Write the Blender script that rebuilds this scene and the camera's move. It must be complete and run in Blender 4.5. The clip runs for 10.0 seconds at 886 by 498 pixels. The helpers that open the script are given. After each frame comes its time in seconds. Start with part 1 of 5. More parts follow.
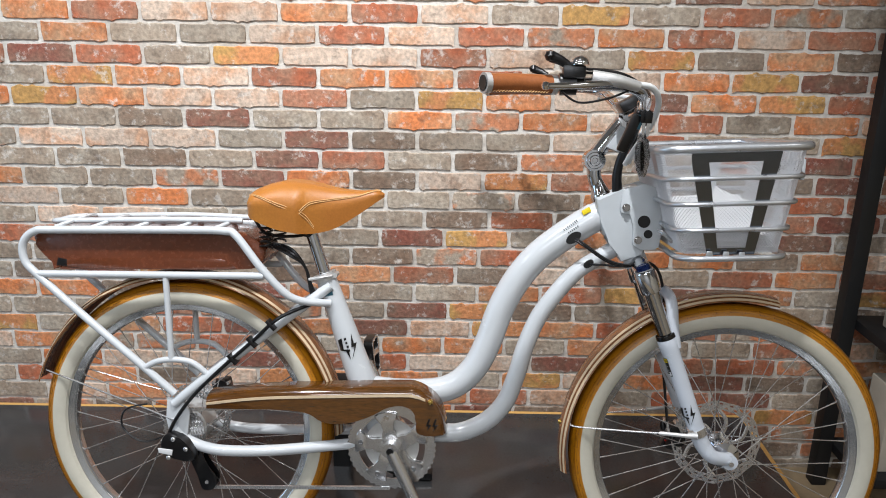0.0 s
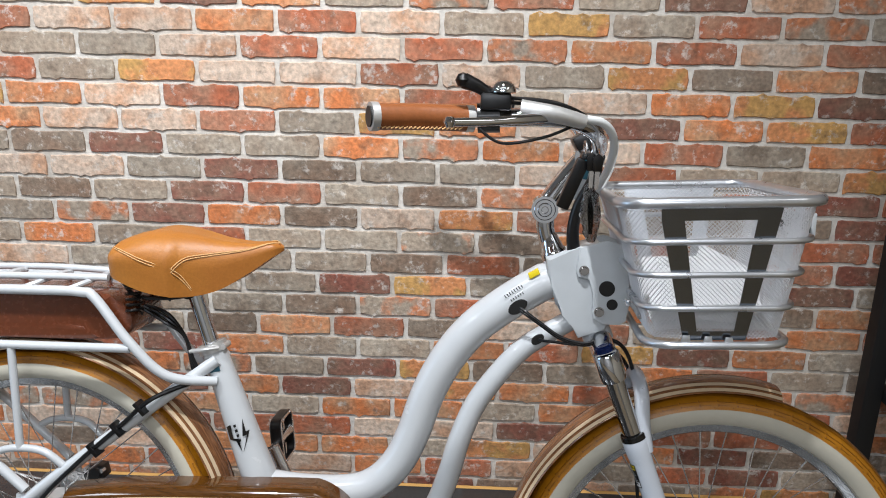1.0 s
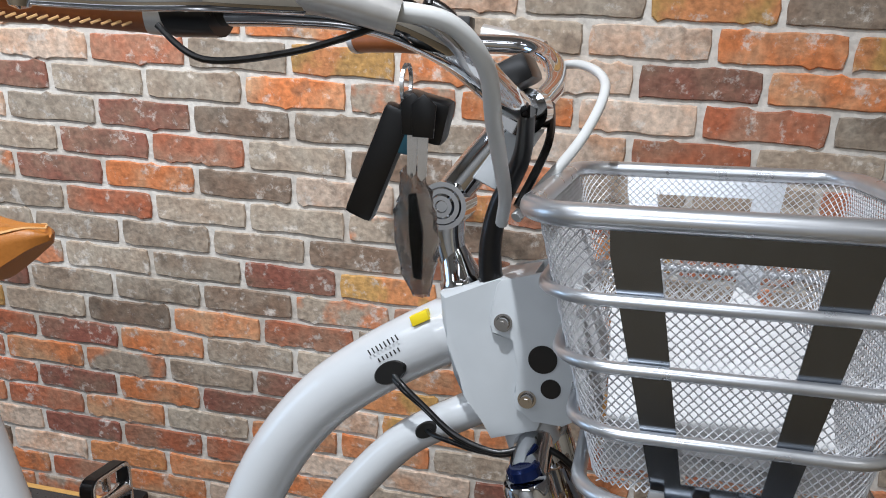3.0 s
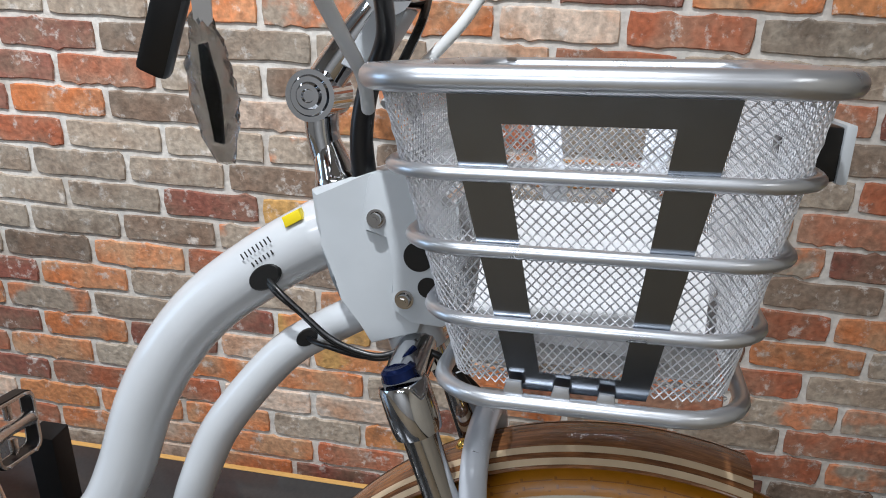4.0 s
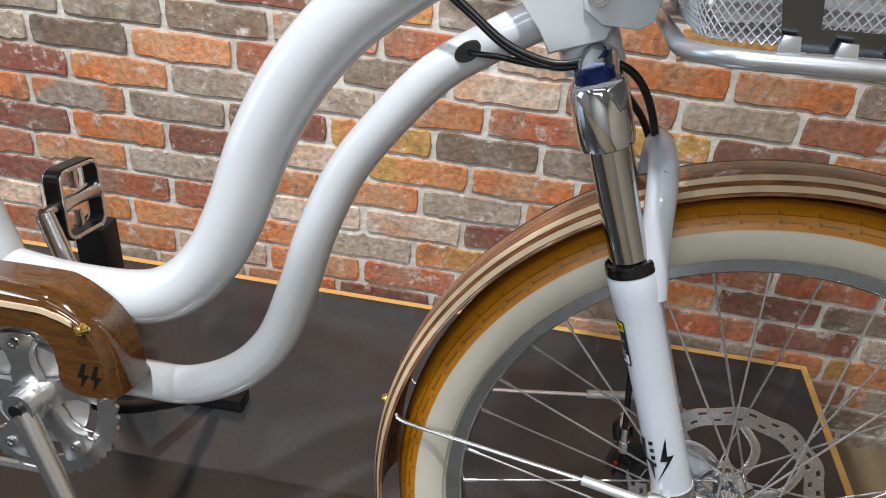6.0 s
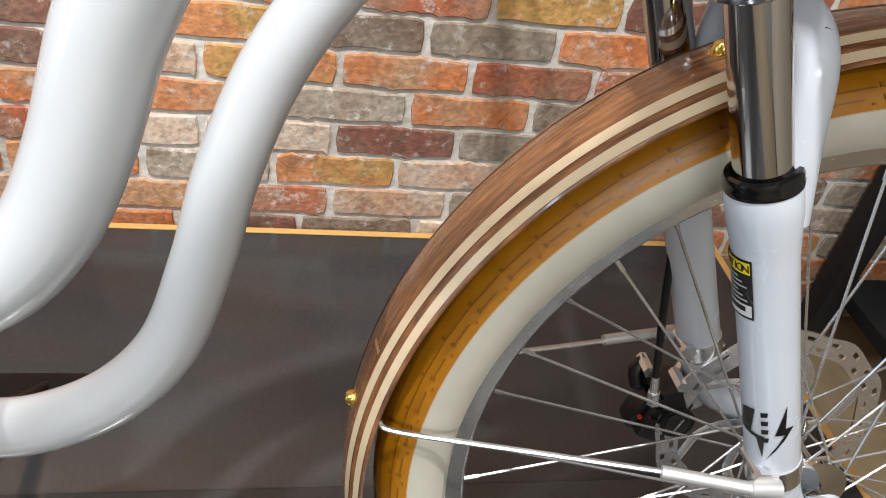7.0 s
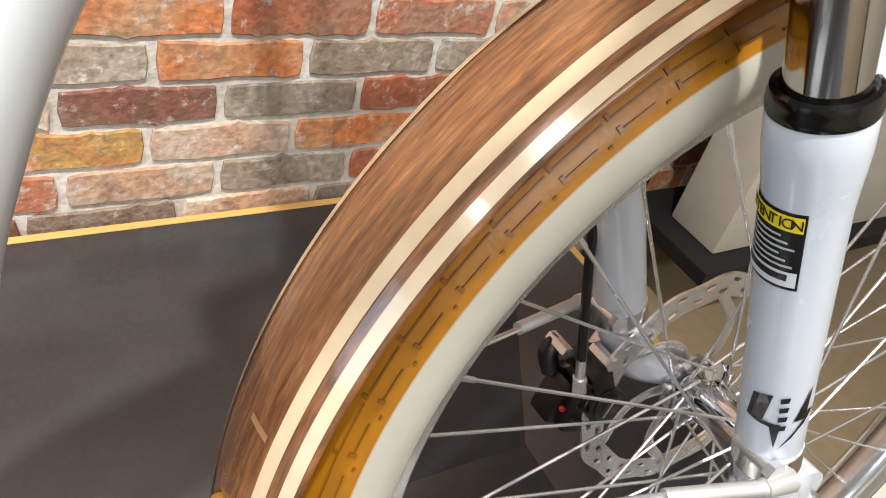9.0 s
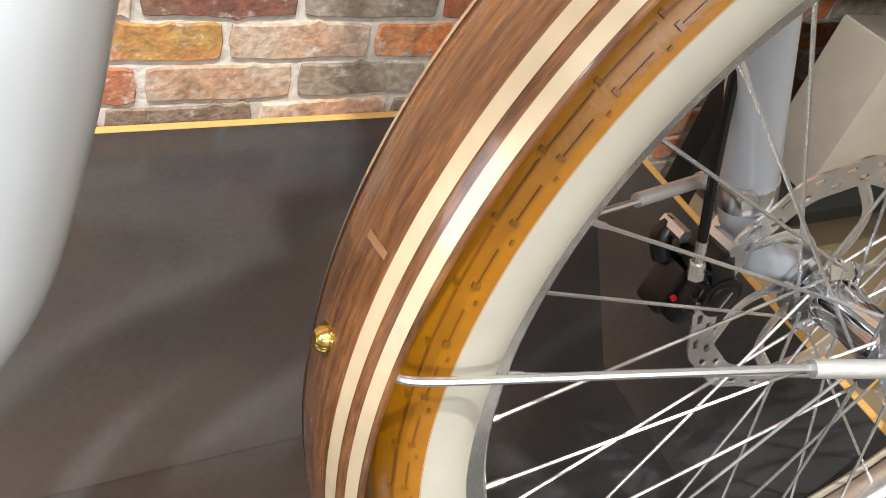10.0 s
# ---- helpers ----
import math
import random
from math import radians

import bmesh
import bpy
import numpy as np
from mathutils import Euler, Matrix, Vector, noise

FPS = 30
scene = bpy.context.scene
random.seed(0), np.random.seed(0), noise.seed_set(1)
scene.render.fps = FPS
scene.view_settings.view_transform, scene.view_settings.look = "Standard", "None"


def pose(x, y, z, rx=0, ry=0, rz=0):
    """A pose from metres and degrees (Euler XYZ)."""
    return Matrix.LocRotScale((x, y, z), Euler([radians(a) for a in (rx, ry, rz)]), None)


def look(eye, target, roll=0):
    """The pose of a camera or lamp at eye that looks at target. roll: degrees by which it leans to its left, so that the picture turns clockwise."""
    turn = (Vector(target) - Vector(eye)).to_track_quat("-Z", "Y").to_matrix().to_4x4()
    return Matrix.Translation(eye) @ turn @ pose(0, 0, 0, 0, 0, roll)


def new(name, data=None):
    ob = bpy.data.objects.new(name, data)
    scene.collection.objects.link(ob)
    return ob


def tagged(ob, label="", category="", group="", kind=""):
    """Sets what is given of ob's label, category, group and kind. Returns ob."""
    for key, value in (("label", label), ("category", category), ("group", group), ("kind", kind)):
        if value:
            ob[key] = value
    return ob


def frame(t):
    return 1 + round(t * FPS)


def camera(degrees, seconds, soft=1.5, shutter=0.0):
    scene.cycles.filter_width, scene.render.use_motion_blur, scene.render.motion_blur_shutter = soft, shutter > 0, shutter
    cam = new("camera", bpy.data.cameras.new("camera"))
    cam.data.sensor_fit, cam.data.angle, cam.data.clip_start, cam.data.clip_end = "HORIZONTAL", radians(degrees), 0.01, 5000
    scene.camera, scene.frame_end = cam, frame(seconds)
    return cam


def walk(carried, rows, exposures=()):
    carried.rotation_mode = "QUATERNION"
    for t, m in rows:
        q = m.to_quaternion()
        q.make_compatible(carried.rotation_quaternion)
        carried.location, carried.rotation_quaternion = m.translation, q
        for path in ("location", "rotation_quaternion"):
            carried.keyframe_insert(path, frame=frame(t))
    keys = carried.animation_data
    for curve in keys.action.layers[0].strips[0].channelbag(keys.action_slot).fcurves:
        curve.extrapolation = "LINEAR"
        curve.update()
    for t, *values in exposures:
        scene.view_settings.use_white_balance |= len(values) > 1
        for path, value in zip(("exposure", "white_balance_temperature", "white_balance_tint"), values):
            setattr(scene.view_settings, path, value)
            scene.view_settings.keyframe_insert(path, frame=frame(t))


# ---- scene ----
cam = camera(60.0, 10.0, soft=1.0)
PATH = [
    (0, (0.121, 0.284, 1.283), (0.102, 2.189, 0.675), 0.7),
    (0.5, (0.208, 0.468, 1.282), (0.162, 2.376, 0.684), 0.7),
    (1, (0.308, 0.653, 1.284), (0.23, 2.562, 0.691), 0.9),
    (1.5, (0.337, 0.849, 1.269), (0.245, 2.757, 0.676), 0.4),
    (2, (0.393, 1.025, 1.262), (0.305, 2.935, 0.674), 1.0),
    (2.2, (0.444, 1.092, 1.249), (0.304, 2.997, 0.654), 1.5),
    (3.3, (0.588, 1.258, 1.149), (0.185, 3.075, 0.417), 2.0),
    (3.5, (0.605, 1.266, 1.136), (0.225, 3.075, 0.374), 1.7),
    (4, (0.652, 1.278, 1.119), (0.346, 3.081, 0.309), 1.8),
    (4.5, (0.657, 1.266, 1.089), (0.377, 3.055, 0.238), 2.6),
    (5, (0.621, 1.235, 1.042), (0.343, 2.995, 0.134), 3.7),
    (5.5, (0.557, 1.217, 0.993), (0.285, 2.942, 0.019), 4.9),
    (5.6, (0.51, 1.212, 0.987), (0.28, 2.934, -0.003), 5.3),
    (5.7, (0.512, 1.216, 0.977), (0.268, 2.927, -0.029), 5.3),
    (6.8, (0.354, 1.414, 0.845), (0.594, 2.994, -0.358), 8.5),
    (7, (0.339, 1.47, 0.817), (0.699, 3.002, -0.418), 10.0),
    (7.5, (0.307, 1.582, 0.758), (0.986, 2.965, -0.517), 13.7),
    (8, (0.314, 1.626, 0.753), (1.212, 2.91, -0.49), 15.6),
    (8.5, (0.323, 1.638, 0.756), (1.311, 2.893, -0.448), 15.9),
    (9, (0.307, 1.64, 0.716), (1.291, 2.883, -0.504), 16.2),
    (9.3, (0.296, 1.643, 0.689), (1.262, 2.869, -0.562), 16.7),
    (9.5, (0.296, 1.644, 0.669), (1.231, 2.872, -0.603), 16.7),
    (10, (0.286, 1.639, 0.639), (1.139, 2.871, -0.686), 16.7),
]
EXPOSURES = [(0, -0.80, 6150, 10), (1, -0.91, 6120, 10), (2, -0.97, 6050, 10), (3.3, -0.96, 5980, 10), (4.5, -0.78, 6030, 10), (5.5, -0.62, 6100, 10), (6.8, -0.34, 6400, 10), (7.5, -0.17, 6550, 10), (10, 0.19, 6620, 10)]
walk(cam, [(t, look(eye, target, roll)) for t, eye, target, roll in PATH], EXPOSURES)

# ---- light ----
world = bpy.data.worlds.new("world")
world.use_nodes = True
scene.world = world
world.node_tree.nodes["Background"].inputs[0].default_value = (0.75, 0.8, 0.9, 1)
world.node_tree.nodes["Background"].inputs[1].default_value = 0.03


def area_lamp(name, place, target, size, size_y, watts, colour):
    data = bpy.data.lights.new(name, "AREA")
    data.shape, data.size, data.size_y, data.energy, data.color = "RECTANGLE", size, size_y, watts, colour
    ob = new(name, data)
    ob.matrix_world = look(place, target)
    return ob


# ---- materials ----
def mat(name, colour, rough=0.5, metal=0.0, vary=0.15, grain=30.0, bump=0.0, bump_scale=80.0, colour2=None, patch=4.0, coat=0.0, spread=0.0, stretch=(1, 1, 1), sharp=(0.35, 0.65), rough_vary=0.08, smear=0.0):
    m = bpy.data.materials.new(name)
    m.use_nodes = True
    nt = m.node_tree
    n, l = nt.nodes, nt.links
    b = n["Principled BSDF"]
    b.inputs["Metallic"].default_value = metal
    b.inputs["Coat Weight"].default_value = coat
    b.inputs["Coat Roughness"].default_value = 0.06
    tc = n.new("ShaderNodeTexCoord")
    mp = n.new("ShaderNodeMapping")
    mp.inputs["Scale"].default_value = stretch
    info = n.new("ShaderNodeObjectInfo")
    sh = n.new("ShaderNodeVectorMath")
    sh.operation = "MULTIPLY_ADD"
    rnd = n.new("ShaderNodeCombineXYZ")
    for k in range(3):
        l.new(info.outputs["Random"], rnd.inputs[k])
    l.new(rnd.outputs[0], sh.inputs[0])
    sh.inputs[1].default_value = (37.0, 91.0, 53.0) if spread else (0, 0, 0)
    l.new(tc.outputs["Object"], mp.inputs["Vector"])
    l.new(mp.outputs[0], sh.inputs[2])
    big = n.new("ShaderNodeTexNoise")
    big.inputs["Scale"].default_value, big.inputs["Detail"].default_value = patch, 6
    fine = n.new("ShaderNodeTexNoise")
    fine.inputs["Scale"].default_value, fine.inputs["Detail"].default_value = grain, 8
    l.new(sh.outputs[0], big.inputs["Vector"])
    l.new(sh.outputs[0], fine.inputs["Vector"])
    ramp = n.new("ShaderNodeMapRange")
    ramp.inputs[1].default_value, ramp.inputs[2].default_value = sharp
    l.new(big.outputs[0], ramp.inputs[0])
    mix = n.new("ShaderNodeMix")
    mix.data_type = "RGBA"
    mix.inputs[6].default_value = (*colour, 1)
    mix.inputs[7].default_value = (*(colour2 or tuple(c * (1 - vary) for c in colour)), 1)
    l.new(ramp.outputs[0], mix.inputs[0])
    val = n.new("ShaderNodeMapRange")
    val.inputs[1].default_value, val.inputs[2].default_value = 0.25, 0.75
    val.inputs[3].default_value, val.inputs[4].default_value = 1 - vary, 1 + vary
    l.new(fine.outputs[0], val.inputs[0])
    hsv = n.new("ShaderNodeHueSaturation")
    if smear:
        hsv.inputs["Saturation"].default_value = 1.01
        sn = n.new("ShaderNodeTexNoise")
        sn.inputs["Scale"].default_value, sn.inputs["Detail"].default_value, sn.inputs["Roughness"].default_value = 34.0, 9, 0.72
        l.new(sh.outputs[0], sn.inputs["Vector"])
        sr = n.new("ShaderNodeMapRange")
        sr.inputs[1].default_value, sr.inputs[2].default_value, sr.inputs[4].default_value = 0.555, 0.64, smear
        l.new(sn.outputs[0], sr.inputs[0])
        lime = n.new("ShaderNodeMix")
        lime.data_type = "RGBA"
        lime.inputs[7].default_value = (0.66, 0.62, 0.57, 1)
        l.new(sr.outputs[0], lime.inputs[0])
        l.new(mix.outputs[2], lime.inputs[6])
        soot = n.new("ShaderNodeTexNoise")
        soot.inputs["Scale"].default_value, soot.inputs["Detail"].default_value, soot.inputs["Roughness"].default_value = 21.0, 7, 0.62
        l.new(sh.outputs[0], soot.inputs["Vector"])
        sk = n.new("ShaderNodeMapRange")
        sk.inputs[1].default_value, sk.inputs[2].default_value, sk.inputs[3].default_value, sk.inputs[4].default_value = 0.33, 0.45, 0.48, 0.0
        l.new(soot.outputs[0], sk.inputs[0])
        grime = n.new("ShaderNodeMix")
        grime.data_type = "RGBA"
        grime.inputs[7].default_value = (0.115, 0.080, 0.056, 1)
        l.new(sk.outputs[0], grime.inputs[0])
        l.new(lime.outputs[2], grime.inputs[6])
        l.new(grime.outputs[2], hsv.inputs["Color"])
    else:
        l.new(mix.outputs[2], hsv.inputs["Color"])
    if spread:
        per = n.new("ShaderNodeMapRange")
        per.inputs[3].default_value, per.inputs[4].default_value = 1 - spread, 1 + spread
        l.new(info.outputs["Random"], per.inputs[0])
        mul = n.new("ShaderNodeMath")
        mul.operation = "MULTIPLY"
        l.new(per.outputs[0], mul.inputs[0])
        l.new(val.outputs[0], mul.inputs[1])
        l.new(mul.outputs[0], hsv.inputs["Value"])
    else:
        l.new(val.outputs[0], hsv.inputs["Value"])
    l.new(hsv.outputs[0], b.inputs["Base Color"])
    rr = n.new("ShaderNodeMapRange")
    rr.inputs[3].default_value, rr.inputs[4].default_value = max(rough - rough_vary, 0.02), min(rough + rough_vary, 1)
    l.new(fine.outputs[0], rr.inputs[0])
    l.new(rr.outputs[0], b.inputs["Roughness"])
    if bump:
        bn = n.new("ShaderNodeTexNoise")
        bn.inputs["Scale"].default_value, bn.inputs["Detail"].default_value = bump_scale, 6
        l.new(sh.outputs[0], bn.inputs["Vector"])
        bp = n.new("ShaderNodeBump")
        bp.inputs["Strength"].default_value, bp.inputs["Distance"].default_value = bump, 0.004
        l.new(bn.outputs[0], bp.inputs["Height"])
        l.new(bp.outputs[0], b.inputs["Normal"])
    return m


WHITE = mat("white_paint", (0.54, 0.565, 0.585), 0.24, vary=0.02, coat=0.4)
FORKWHITE = mat("fork_white_paint", (0.56, 0.60, 0.66), 0.25, vary=0.02, coat=0.3)
PEARL = mat("grey_white_panel", (0.50, 0.53, 0.55), 0.35, vary=0.04)
CHROME = mat("chrome", (0.64, 0.65, 0.67), 0.05, 1.0, vary=0.03, rough_vary=0.03)
STEEL = mat("brushed_steel", (0.74, 0.74, 0.74), 0.27, 0.9, vary=0.01, grain=12, rough_vary=0.01)
DARKCHROME = mat("polished_stanchion", (0.50, 0.49, 0.48), 0.05, 1.0, vary=0.04)
POLISHED = mat("polished_alloy", (0.74, 0.74, 0.74), 0.26, 1.0, vary=0.02, grain=20, rough_vary=0.03)
ALU = mat("anodised_aluminium", (0.62, 0.62, 0.61), 0.38, 0.6, vary=0.06, grain=120)
RIM = mat("satin_rim", (0.62, 0.63, 0.63), 0.20, 0.9, vary=0.05, grain=40)
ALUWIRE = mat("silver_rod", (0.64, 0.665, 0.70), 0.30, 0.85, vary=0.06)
MESHMAT = mat("silver_mesh", (0.70, 0.71, 0.735), 0.36, 0.25, vary=0.08)
# near side plates: the dark surroundings they mirror are put into this colour
SHADEDPLATE = mat("shaded_basket_plate", (0.20, 0.22, 0.25), 0.18, 1.0, vary=0.05)
BLACK = mat("black_plastic", (0.004, 0.004, 0.0046), 0.30, vary=0.2)
RUBBER = mat("black_rubber", (0.005, 0.005, 0.005), 0.45, vary=0.2)
GLOSSBLACK = mat("glossy_black_rubber", (0.003, 0.003, 0.003), 0.14, vary=0.1)
BLUE = mat("blue_anodised_cap", (0.01, 0.025, 0.12), 0.2, 0.6, vary=0.1)
CREAM = mat("cream_whitewall", (0.53, 0.505, 0.42), 0.5, vary=0.04, grain=60, bump=0.05)
TAN = mat("mustard_rubber", (0.40, 0.158, 0.004), 0.38, vary=0.12, grain=90, bump=0.1, bump_scale=200)
# darker than TAN: the shadow along the raised tread lines put into colour
TREAD = mat("shaded_tread_rubber", (0.25, 0.094, 0.004), 0.34, vary=0.12, grain=90)
WALNUT = mat("walnut_veneer", (0.275, 0.118, 0.044), 0.24, vary=0.5, grain=120, colour2=(0.115, 0.047, 0.020), patch=30, coat=0.5, stretch=(1, 9, 1), sharp=(0.32, 0.66))
GUARDWOOD = mat("lacquered_walnut", (0.095, 0.036, 0.006), 0.10, vary=0.35, grain=60, colour2=(0.06, 0.024, 0.005), patch=14, coat=0.9, stretch=(1, 6, 6), sharp=(0.3, 0.7))
MAPLE = mat("maple_inlay", (0.64, 0.50, 0.33), 0.22, vary=0.08, grain=80, coat=0.6)
SADDLE = mat("tan_leather", (0.42, 0.165, 0.025), 0.42, vary=0.1, grain=220, bump=0.12, bump_scale=500, patch=9, colour2=(0.36, 0.13, 0.02))
THREAD = mat("pale_thread", (0.70, 0.42, 0.18), 0.7, vary=0.1)
GRIPM = mat("brown_leather_grip", (0.27, 0.085, 0.022), 0.38, vary=0.12, grain=150, bump=0.1, bump_scale=400)
BATTERY = mat("brown_leather_case", (0.13, 0.034, 0.012), 0.26, vary=0.2, grain=120, bump=0.06, bump_scale=300, coat=0.6)
BRASS = mat("brass", (0.75, 0.52, 0.14), 0.22, 1.0, vary=0.06)
YELLOW = mat("yellow_label", (0.85, 0.66, 0.01), 0.45, vary=0.03)
PAPER = mat("white_paper", (0.66, 0.67, 0.68), 0.6, vary=0.03)
PLASTIC = mat("clear_wrap", (0.95, 0.97, 0.98), 0.06, vary=0.1, grain=90, bump=0.9, bump_scale=70)
PLASTIC.node_tree.nodes["Principled BSDF"].inputs["Transmission Weight"].default_value = 1.0
PLASTIC.node_tree.nodes["Principled BSDF"].inputs["IOR"].default_value = 1.12
TEAL = mat("teal_tag", (0.02, 0.09, 0.13), 0.35, vary=0.1)
HOSE = mat("white_hose", (0.66, 0.68, 0.68), 0.35, vary=0.04)
MORTAR = mat("mortar", (0.68, 0.65, 0.60), 0.95, vary=0.20, grain=70, bump=0.6, bump_scale=90, colour2=(0.52, 0.47, 0.41), patch=7, sharp=(0.46, 0.66))
MAT_FLOOR = mat("black_platform_laminate", (0.035, 0.0365, 0.039), 0.17, vary=0.10, grain=160, patch=3, colour2=(0.042, 0.0425, 0.044), bump=0.012, bump_scale=240, rough_vary=0.04)
MAT_FLOOR.node_tree.nodes["Principled BSDF"].inputs["IOR"].default_value = 1.75
RAWWOOD = mat("raw_pine_edge", (0.72, 0.42, 0.13), 0.6, vary=0.15, grain=60, stretch=(1, 8, 8))
SHOPFLOOR = mat("brown_shop_floor", (0.27, 0.205, 0.125), 0.35, vary=0.12, grain=40, patch=2)
BEIGE = mat("beige_wall_paint", (0.62, 0.56, 0.45), 0.8, vary=0.05, grain=20)
WHITEWALL = mat("white_wall_paint", (0.46, 0.455, 0.44), 0.8, vary=0.04, grain=20)
BLACKMETAL = mat("black_powder_coat", (0.005, 0.0055, 0.0065), 0.62, vary=0.2)
CARD = mat("pale_box_card", (0.47, 0.43, 0.355), 0.6, vary=0.06)
GREYPANEL = mat("grey_box_card", (0.45, 0.47, 0.48), 0.5, vary=0.06)

def brick_mat(name, a, b, patch=12, sharp=(0.38, 0.62)):
    return mat(name, a, 0.88, vary=0.34, grain=95, bump=0.65, bump_scale=95, colour2=b, patch=patch, spread=0.17, sharp=sharp, smear=0.62)


BRICKS = {
    "o": brick_mat("orange_brick", (0.60, 0.205, 0.075), (0.52, 0.30, 0.17)),
    "r": brick_mat("red_brick", (0.43, 0.135, 0.066), (0.37, 0.20, 0.13)),
    "d": brick_mat("maroon_brick", (0.25, 0.090, 0.062), (0.24, 0.140, 0.098)),
    "g": brick_mat("grey_brick", (0.40, 0.34, 0.27), (0.33, 0.255, 0.19)),
    "k": brick_mat("dark_grey_brick", (0.27, 0.215, 0.165), (0.23, 0.155, 0.108)),
    "t": brick_mat("pale_pink_brick", (0.60, 0.47, 0.37), (0.56, 0.34, 0.22), sharp=(0.44, 0.60)),
    "y": brick_mat("mustard_brick", (0.50, 0.29, 0.10), (0.56, 0.24, 0.10), patch=9, sharp=(0.46, 0.54)),
    "m": brick_mat("mottled_brick", (0.54, 0.22, 0.11), (0.38, 0.31, 0.24), patch=13, sharp=(0.45, 0.55)),
}


# ---- mesh helpers ----
def mesh_from(name, bm, material, smooth=True):
    me = bpy.data.meshes.new(name)
    bmesh.ops.recalc_face_normals(bm, faces=bm.faces)
    bm.to_mesh(me)
    bm.free()
    me.materials.append(material)
    if smooth:
        me.shade_smooth()
        me.set_sharp_from_angle(angle=radians(38))
    return me


def part(name, bm, material, parent=None, label="", smooth=True):
    ob = new(name, mesh_from(name, bm, material, smooth))
    if parent is not None:
        ob.parent = parent
    if label:
        ob["label"] = label
    return ob


def spline(pts, n=8, closed=False):
    """Catmull-Rom through the points."""
    pts = [Vector(p) for p in pts]
    if len(pts) < 3:
        return pts
    out, m = [], len(pts)
    for i in range(m if closed else m - 1):
        p = [pts[(i + k) % m] if closed else pts[min(max(i + k, 0), m - 1)] for k in (-1, 0, 1, 2)]
        for j in range(n):
            t = j / n
            out.append(0.5 * (2 * p[1] + (p[2] - p[0]) * t + (2 * p[0] - 5 * p[1] + 4 * p[2] - p[3]) * t * t + (3 * p[1] - p[0] - 3 * p[2] + p[3]) * t ** 3))
    if not closed:
        out.append(pts[-1])
    return out


def add_tube(bm, pts, r, segs=12, closed=False, flat=1.0, cap=True):
    """Sweeps a round or flattened section along the points; r: one radius or one for each end."""
    pts = [Vector(p) for p in pts]
    m = len(pts)
    rings, up = [], None
    for i, p in enumerate(pts):
        a = pts[(i - 1) % m] if closed or i else p
        b = pts[(i + 1) % m] if closed or i < m - 1 else p
        d = (b - a).normalized()
        if up is None:
            up = Vector((0, 1, 0)) if abs(d.y) < 0.9 else Vector((0, 0, 1))
        side = d.cross(up).normalized()
        up = side.cross(d).normalized()
        t = i / max(m - 1, 1)
        rad = r(t) if callable(r) else (r[0] + (r[1] - r[0]) * t if isinstance(r, tuple) else r)
        rings.append([bm.verts.new(p + rad * (math.cos(2 * math.pi * k / segs) * side + flat * math.sin(2 * math.pi * k / segs) * up)) for k in range(segs)])
    for i in range(m if closed else m - 1):
        A, B = rings[i], rings[(i + 1) % m]
        for k in range(segs):
            bm.faces.new((A[k], A[(k + 1) % segs], B[(k + 1) % segs], B[k]))
    if cap and not closed:
        bm.faces.new(rings[0])
        bm.faces.new(rings[-1][::-1])
    return bm


def tube(pts, r, segs=12, n=8, closed=False, flat=1.0):
    return add_tube(bmesh.new(), spline(pts, n, closed), r, segs, closed, flat)


def add_lathe(bm, profile, centre, axis="y", segs=48, a0=0.0, a1=360.0, close=False):
    """Turns (radius, along) points round an axis through centre."""
    full = abs(a1 - a0) >= 360
    count = segs if full else segs + 1
    rings = []
    for i in range(count):
        a = radians(a0 + (a1 - a0) * i / segs)
        ring = []
        for r, h in profile:
            if axis == "y":
                v = Vector((r * math.cos(a), h, r * math.sin(a)))
            elif axis == "z":
                v = Vector((r * math.cos(a), r * math.sin(a), h))
            else:
                v = Vector((h, r * math.cos(a), r * math.sin(a)))
            ring.append(bm.verts.new(Vector(centre) + v))
        rings.append(ring)
    k = len(profile)
    for i in range(segs):
        A, B = rings[i], rings[(i + 1) % count]
        for j in range(k if close else k - 1):
            bm.faces.new((A[j], A[(j + 1) % k], B[(j + 1) % k], B[j]))
    if close and not full:
        bm.faces.new(rings[0])
        bm.faces.new(rings[-1][::-1])
    return bm


def lathe(profile, centre, **k):
    return add_lathe(bmesh.new(), profile, centre, **k)


def add_box(bm, lo, hi, bevel=0.0, m=None):
    made = bmesh.ops.create_cube(bm, size=1.0)["verts"]
    c, s = [(a + b) / 2 for a, b in zip(lo, hi)], [abs(b - a) for a, b in zip(lo, hi)]
    for v in made:
        v.co = Vector((v.co.x * s[0] + c[0], v.co.y * s[1] + c[1], v.co.z * s[2] + c[2]))
    if bevel:
        edges = {e for v in made for e in v.link_edges}
        made = list({v for f in bmesh.ops.bevel(bm, geom=list(edges), offset=bevel, segments=2, affect="EDGES", profile=0.6)["faces"] for v in f.verts} | {v for v in made if v.is_valid})
    if m is not None:
        bmesh.ops.transform(bm, matrix=m, verts=made)
    return bm


def box(lo, hi, bevel=0.0, m=None):
    return add_box(bmesh.new(), lo, hi, bevel, m)


def add_plate(bm, outline, y0, y1, bevel=0.0):
    """A plate whose outline lies in x and z, from y0 to y1."""
    a = [bm.verts.new((x, y0, z)) for x, z in outline]
    b = [bm.verts.new((x, y1, z)) for x, z in outline]
    fa, fb = bm.faces.new(a), bm.faces.new(b[::-1])
    n = len(a)
    for i in range(n):
        bm.faces.new((a[i], b[i], b[(i + 1) % n], a[(i + 1) % n]))
    if bevel:
        bmesh.ops.bevel(bm, geom=list(fa.edges) + list(fb.edges), offset=bevel, segments=2, affect="EDGES", profile=0.5)
    return bm


